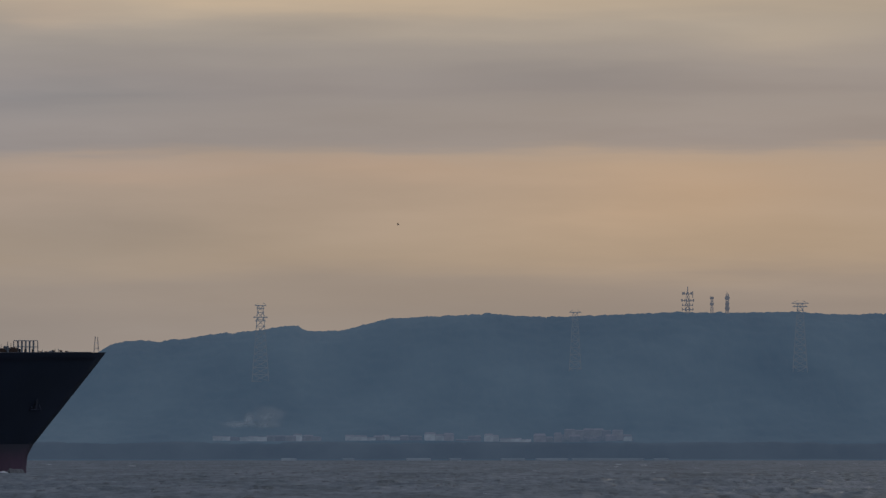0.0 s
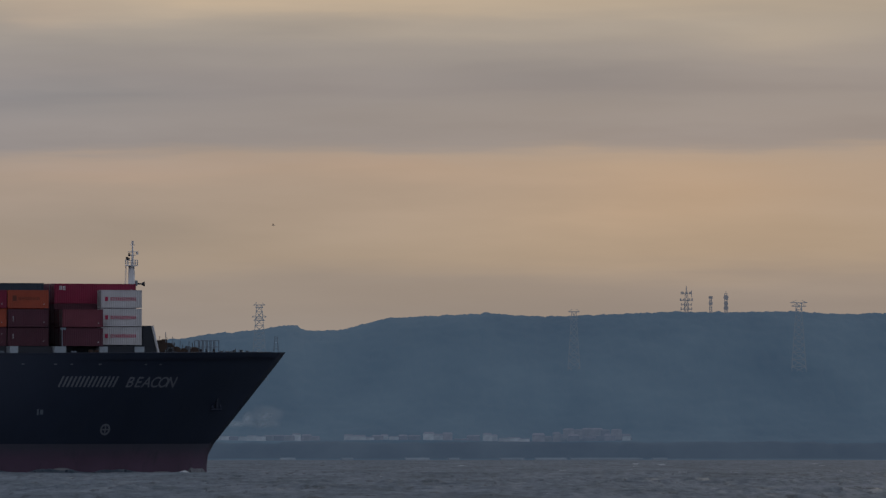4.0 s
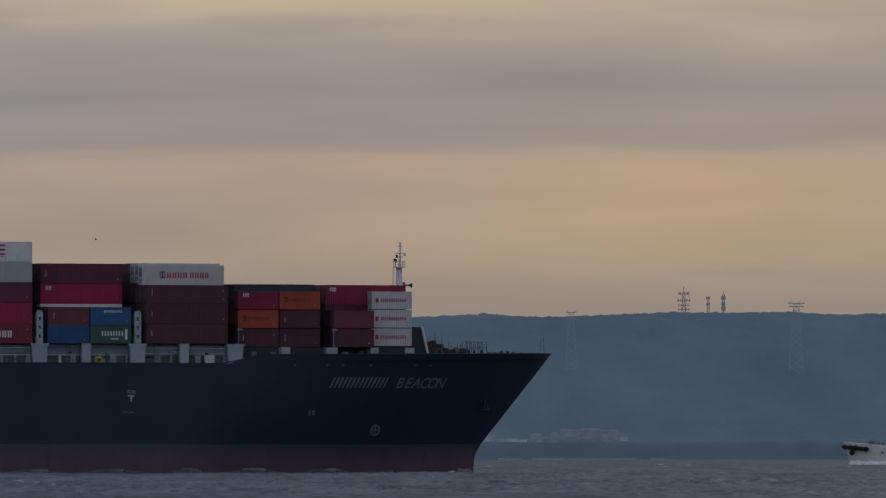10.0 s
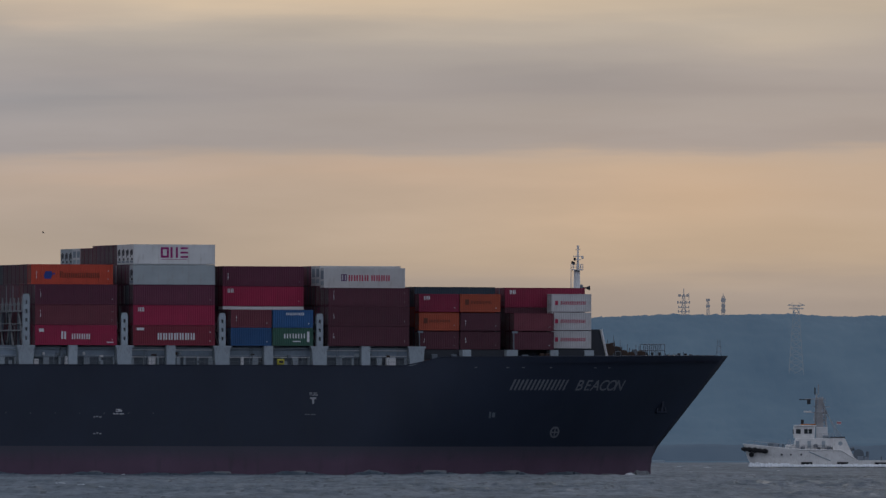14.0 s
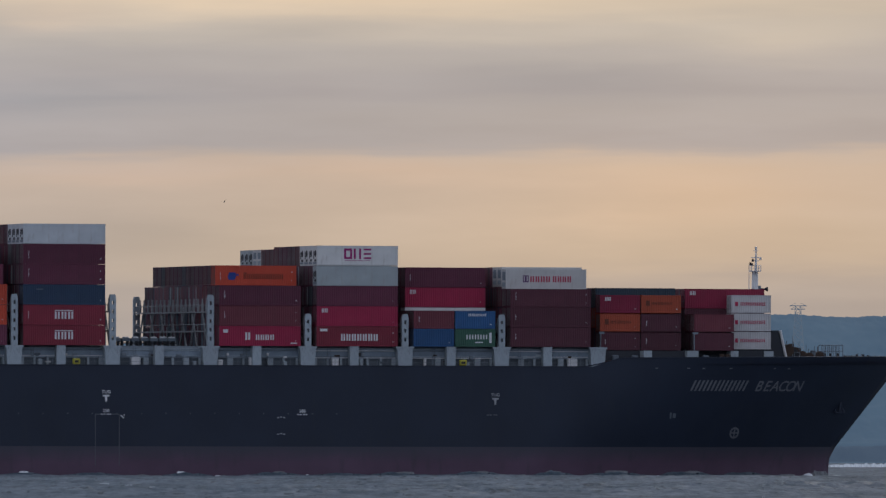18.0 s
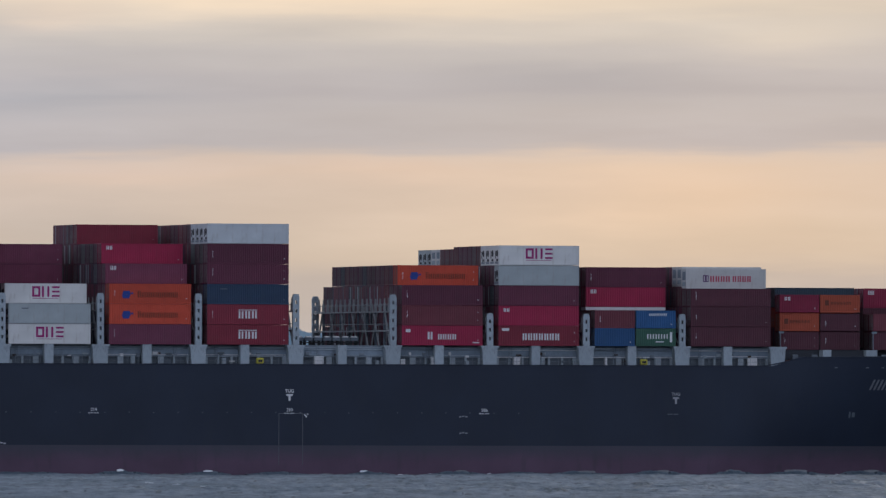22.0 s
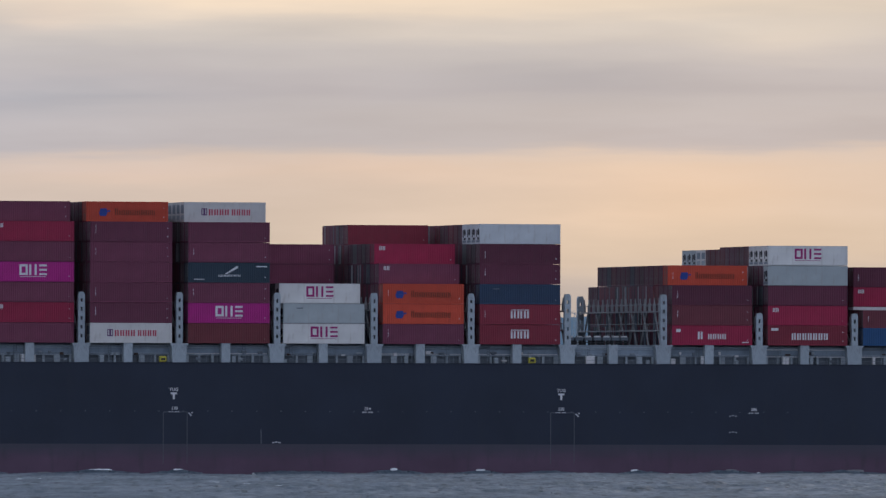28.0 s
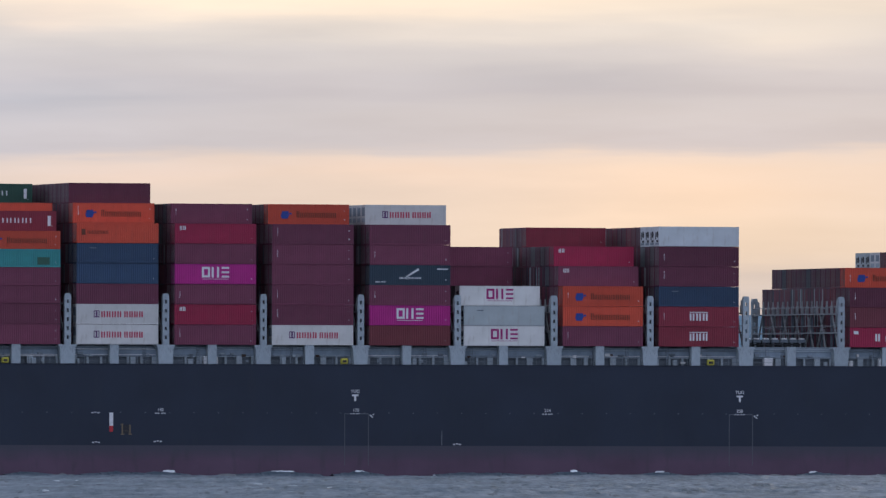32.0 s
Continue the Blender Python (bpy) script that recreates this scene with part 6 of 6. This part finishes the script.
    winch = part("towing_winch", bar_bm((-26.6, -1.2, 2.6), (-26.6, 1.8, 2.6), 0.9, 12), "ship_grey_dark", tug, "dark towing winch on the after deck")
    for y in (-1.3, 1.7):
        part("flange", bar_bm((-26.6, y, 2.6), (-26.6, y + 0.15, 2.6), 1.2, 14), "ship_grey_dark", winch)
    part("bed", box_bm(-28.3, -25.2, -1.5, 2.0, 1.1, 1.7, bevel=0.08), "ship_grey_dark", winch)
    part("towing_hook", box_bm(-29.0, -28.3, 0.2, 1.0, 1.1, 3.4, bevel=0.2), "ship_grey_dark", tug)
    bm = bmesh.new()
    for i in range(len(TUG_SHEER) - 2):
        (x0, h0), (x1, h1) = TUG_SHEER[i], TUG_SHEER[i + 1]
        add_bar(bm, (-x0, tug_half(x0) + 0.05, h0 + 0.02), (-x1, tug_half(x1) + 0.05, h1 + 0.02), 0.16, 6)
    part("bulwark_cap", bm, "tug_white", hull)
    for x in (8.0, 9.1, 10.0):
        part("bitts", bar_bm((-x, 1.2, 4.0), (-x, 1.2, 5.0), 0.22, 8), "ship_grey_dark", tug)
    part("anchor_windlass", box_bm(-7.6, -5.6, -0.8, 1.2, 4.2, 5.3, bevel=0.25), "ship_grey_dark", tug)
    part("ensign_staff", bar_bm((-21.2, 0, 5.7), (-21.5, 0, 10.4), 0.05, 5), "ship_grey", tug)
    flag = part("flag", box_bm(-22.6, -21.5, -0.02, 0.02, 9.5, 10.2), "mark_white", tug, "small red and white flag")
    part("flag_field", box_bm(-22.5, -21.6, -0.03, 0.03, 9.7, 10.0), "mark_red", flag)
    bm = bmesh.new()
    for i in range(7):
        x = 1.0 + i * 1.5
        add_bar(bm, (-x, tug_half(x) * 0.97, tug_sheer(x)), (-x, tug_half(x) * 0.97, tug_sheer(x) + 0.95), 0.04, 4)
        add_bar(bm, (-x, tug_half(x) * 0.97, tug_sheer(x) + 0.95), (-x - 1.5, tug_half(x + 1.5) * 0.97, tug_sheer(x + 1.5) + 0.95), 0.035, 4)
    part("guard_rail", bm, "tug_mast", tug)
    # its wash
    part("bow_foam", foam_bm(9.0, 1.0, 1.0, 77.0), "foam", tug, "white foam at the tug's bow", at=pose(-7.0, 4.4, 0))
    part("bow_spray", foam_bm(4.0, 0.8, 1.2, 81.0), "foam", tug, "white spray thrown up at the stem", at=pose(-3.0, 2.6, 0))
    part("side_foam", foam_bm(33.0, 0.6, 0.55, 78.0), "foam", tug, "white foam along the tug's side", at=pose(-24.0, 4.9, 0))
    part("wake", foam_bm(34.0, 1.6, 0.95, 79.0), "foam", tug, "white churned wake", at=pose(-57.0, 2.0, 0))
    return tug


tug = build_tug()

# ---------------------------------------------------------------- far shore: houses, sea wall, pylons, masts


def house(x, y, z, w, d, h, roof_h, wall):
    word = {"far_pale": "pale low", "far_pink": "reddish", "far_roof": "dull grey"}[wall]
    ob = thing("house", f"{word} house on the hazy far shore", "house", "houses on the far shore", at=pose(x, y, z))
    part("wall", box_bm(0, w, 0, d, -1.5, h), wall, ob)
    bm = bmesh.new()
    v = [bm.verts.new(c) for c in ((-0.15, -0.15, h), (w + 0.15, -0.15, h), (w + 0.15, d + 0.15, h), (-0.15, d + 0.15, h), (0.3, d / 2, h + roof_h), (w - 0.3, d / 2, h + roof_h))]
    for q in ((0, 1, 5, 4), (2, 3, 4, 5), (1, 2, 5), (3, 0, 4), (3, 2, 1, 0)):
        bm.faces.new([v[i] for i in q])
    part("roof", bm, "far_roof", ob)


def build_shore():
    r3 = random.Random(21)
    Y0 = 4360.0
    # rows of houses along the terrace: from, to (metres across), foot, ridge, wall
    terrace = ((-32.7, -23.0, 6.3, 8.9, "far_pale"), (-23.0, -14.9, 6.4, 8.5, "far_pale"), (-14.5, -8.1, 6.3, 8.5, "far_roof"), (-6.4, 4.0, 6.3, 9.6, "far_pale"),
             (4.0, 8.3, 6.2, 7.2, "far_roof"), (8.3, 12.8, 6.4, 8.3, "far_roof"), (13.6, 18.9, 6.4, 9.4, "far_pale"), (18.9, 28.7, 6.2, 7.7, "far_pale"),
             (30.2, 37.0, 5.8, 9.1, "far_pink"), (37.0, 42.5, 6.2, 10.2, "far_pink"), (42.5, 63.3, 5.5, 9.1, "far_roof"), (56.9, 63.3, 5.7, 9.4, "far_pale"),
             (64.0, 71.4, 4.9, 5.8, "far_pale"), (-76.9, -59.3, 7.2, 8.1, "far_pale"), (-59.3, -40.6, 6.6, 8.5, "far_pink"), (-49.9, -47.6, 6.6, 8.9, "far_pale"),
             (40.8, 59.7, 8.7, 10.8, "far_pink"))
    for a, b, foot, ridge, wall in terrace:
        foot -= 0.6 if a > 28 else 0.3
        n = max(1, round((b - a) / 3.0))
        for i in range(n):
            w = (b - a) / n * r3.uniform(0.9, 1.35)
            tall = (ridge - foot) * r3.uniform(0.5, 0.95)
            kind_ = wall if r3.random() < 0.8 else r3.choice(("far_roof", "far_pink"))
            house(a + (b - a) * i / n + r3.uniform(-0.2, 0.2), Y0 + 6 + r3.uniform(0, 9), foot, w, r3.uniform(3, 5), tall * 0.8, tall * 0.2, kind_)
    # thin smoke lying over the roofs, with a wisp rising
    smoke = thing("smoke", "thin pale smoke drifting low over the shore houses", "smoke")
    smoke.matrix_basis = pose(-64.5, Y0 + 2, 11.9)
    for x, z, w, h in ((-3.8, 0.0, 7.5, 1.5), (5.0, -0.2, 7.5, 1.7), (-0.2, 1.9, 2.6, 2.6), (6.0, 3.0, 7.5, 4.0)):
        bm = bmesh.new()
        bmesh.ops.create_icosphere(bm, subdivisions=3, radius=1.0, matrix=Matrix.Diagonal((w, 0.6, h, 1)))
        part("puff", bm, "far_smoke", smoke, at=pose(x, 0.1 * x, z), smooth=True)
    # wooded terrace bank under the houses, dark toward the water
    bm = bmesh.new()
    prev = None
    for x in spaced((-330, -190, 14), (-190, 190, 1.5), (190, 330, 14)):
        h = 6.6 + noise.noise((x * 0.04, 3, 0)) * 0.4
        j = noise.noise((x * 0.5, 8, 0)) * 0.5 + noise.noise((x * 0.15, 5, 0)) * 0.6
        cur = [bm.verts.new((x, y, z)) for y, z in ((Y0 - 66, 0.2), (Y0 - 50, 1.6 + j * 0.4), (Y0 - 30, h - 2.0 + j), (Y0 - 12, h - 1.2 + 0.7 * j), (Y0 - 2, h - 0.8 + 0.3 * j), (Y0 + 14, h - 0.6))]
        if prev:
            for k in range(5):
                bm.faces.new((prev[k], cur[k], cur[k + 1], prev[k + 1]))
        prev = cur
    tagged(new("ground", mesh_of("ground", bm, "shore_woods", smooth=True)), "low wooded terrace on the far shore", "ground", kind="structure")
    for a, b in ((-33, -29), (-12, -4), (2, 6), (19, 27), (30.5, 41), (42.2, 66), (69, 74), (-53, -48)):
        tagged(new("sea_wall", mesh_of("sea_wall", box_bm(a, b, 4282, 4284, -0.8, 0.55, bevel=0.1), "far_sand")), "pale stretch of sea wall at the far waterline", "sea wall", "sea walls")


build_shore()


def lattice(name, label, x, y, z0, z1, base, top, material, arms=(), group=""):
    """A four-legged lattice tower with cross braces and arms."""
    tower = thing(name, label, "tower", group, at=pose(x, y, z0))
    h = z1 - z0
    for sx in (-1, 1):
        for sy in (-1, 1):
            part("leg", bar_bm((sx * base, sy * base, -1), (sx * top, sy * top, h), 0.15, 4, 0.11), material, tower)
    n = max(3, int(h / 2.4))
    for i in range(n):
        a, b = i / n, (i + 1) / n
        ra, rb = base + (top - base) * a, base + (top - base) * b
        for sg in (-1, 1):
            part("brace", bar_bm((-sg * ra, -ra, a * h), (sg * rb, -rb, b * h), 0.09, 4), material, tower)
            part("brace", bar_bm((-sg * ra, ra, a * h), (sg * rb, rb, b * h), 0.09, 4), material, tower)
        part("ring", bar_bm((-rb, -rb, b * h), (rb, -rb, b * h), 0.11, 4), material, tower)
    for z, w in arms:
        part("arm", bar_bm((-w, 0, h - z), (w, 0, h - z), 0.14, 4), material, tower)
        for sg in (-1, 1):
            part("arm_stay", bar_bm((sg * w, 0, h - z), (sg * top, 0, h - z + 0.9), 0.06, 4), material, tower)
    return tower


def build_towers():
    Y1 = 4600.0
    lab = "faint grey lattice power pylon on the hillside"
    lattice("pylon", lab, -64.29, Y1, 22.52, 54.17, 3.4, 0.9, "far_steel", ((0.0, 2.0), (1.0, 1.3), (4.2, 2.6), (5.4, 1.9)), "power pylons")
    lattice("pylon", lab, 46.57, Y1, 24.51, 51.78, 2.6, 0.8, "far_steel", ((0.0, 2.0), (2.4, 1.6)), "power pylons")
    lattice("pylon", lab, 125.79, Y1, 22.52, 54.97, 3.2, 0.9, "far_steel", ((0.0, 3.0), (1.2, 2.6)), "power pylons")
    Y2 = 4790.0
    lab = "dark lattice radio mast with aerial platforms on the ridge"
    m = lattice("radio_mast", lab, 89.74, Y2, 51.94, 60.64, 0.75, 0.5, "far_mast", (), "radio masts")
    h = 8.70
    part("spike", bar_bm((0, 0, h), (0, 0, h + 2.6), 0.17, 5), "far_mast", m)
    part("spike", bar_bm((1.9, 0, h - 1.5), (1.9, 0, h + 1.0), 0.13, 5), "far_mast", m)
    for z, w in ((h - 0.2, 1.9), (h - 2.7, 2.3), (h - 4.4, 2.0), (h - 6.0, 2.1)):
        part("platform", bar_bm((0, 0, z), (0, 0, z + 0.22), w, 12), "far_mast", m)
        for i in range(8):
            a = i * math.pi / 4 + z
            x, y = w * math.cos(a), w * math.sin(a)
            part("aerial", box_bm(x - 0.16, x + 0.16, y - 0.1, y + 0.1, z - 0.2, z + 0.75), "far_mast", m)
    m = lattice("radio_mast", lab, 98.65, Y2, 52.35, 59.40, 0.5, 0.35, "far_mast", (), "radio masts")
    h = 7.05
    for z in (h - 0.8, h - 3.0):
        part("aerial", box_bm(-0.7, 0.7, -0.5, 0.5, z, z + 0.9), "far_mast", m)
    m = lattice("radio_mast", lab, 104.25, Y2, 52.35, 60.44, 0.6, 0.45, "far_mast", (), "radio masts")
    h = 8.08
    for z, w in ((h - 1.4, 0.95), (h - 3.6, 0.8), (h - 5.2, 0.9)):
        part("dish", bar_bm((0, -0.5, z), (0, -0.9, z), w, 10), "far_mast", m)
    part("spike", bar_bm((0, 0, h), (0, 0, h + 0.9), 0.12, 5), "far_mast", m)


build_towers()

# ---------------------------------------------------------------- gulls


def gull(label):
    ob = thing("gull", label, "bird", "gulls")
    bm = bmesh.new()
    add_bar(bm, (-0.28, 0, 0), (0.05, 0, 0.02), 0.03, 6, 0.09)
    add_bar(bm, (0.05, 0, 0.02), (0.3, 0, 0.04), 0.09, 6, 0.03)
    part("body", bm, "ship_grey_dark", ob)
    for sg in (-1, 1):
        bm = bmesh.new()
        v = [bm.verts.new(c) for c in ((-0.1, sg * 0.05, 0.05), (0.12, sg * 0.05, 0.05), (0.16, sg * 0.4, 0.22), (-0.02, sg * 0.4, 0.22), (-0.08, sg * 0.8, 0.16))]
        bm.faces.new((v[0], v[1], v[2], v[3]))
        bm.faces.new((v[3], v[2], v[4]))
        bmesh.ops.solidify(bm, geom=bm.faces[:], thickness=0.02)
        part("wing", bm, "dark_unit", ob)
    return ob


GULL_Y = 2600.0
gull_a = gull("small dark gull gliding low over the sea")
gull_b = gull("small dark gull sinking past the ship")


def motions():
    """The ship and all that it carries steam ahead at a steady speed; the tug goes the other way; the sea drifts."""
    ends = (0.0, 32.0)
    legs = (0.0, 4.0, 8.0, 12.0, 16.0, 24.0, 32.0)
    walk(ship, [(t, ship_pose(t)) for t in legs])
    for ob, m in MOVERS:
        walk(ob, [(t, ship_pose(t) @ m) for t in legs])
    walk(tug, [(t, tug_pose(t)) for t in ends])
    drift = [(t, pose(1.1 * t, -0.9 * t, 0)) for t in ends]
    walk(sea, drift)
    walk(caps, drift)
    # the gulls: seconds, metres across, metres up
    path_a = ((0, -8.9, 47.9), (2, -21.8, 46.1), (3, -27.7, 48.1), (8, -57.6, 44.2), (9, -63.7, 44.3), (13, -75.8, 47.4), (14, -78.8, 46.7), (16, -98.0, 49.0), (32, -200.0, 55.0))
    path_b = ((0, -130.0, 160.0), (13.5, -70.0, 105.0), (16.5, -47.2, 56.7), (17.5, -43.2, 54.9), (18.5, -43.2, 50.0), (19, -43.8, 46.9), (20, -47.2, 40.9), (21, -50.0, 35.0), (32, -80.0, 20.0))
    walk(gull_a, [(t, pose(x, GULL_Y, z, 15, 0, 170)) for t, x, z in path_a])
    walk(gull_b, [(t, pose(x, GULL_Y, z, -20, 0, 60)) for t, x, z in path_b])


motions()
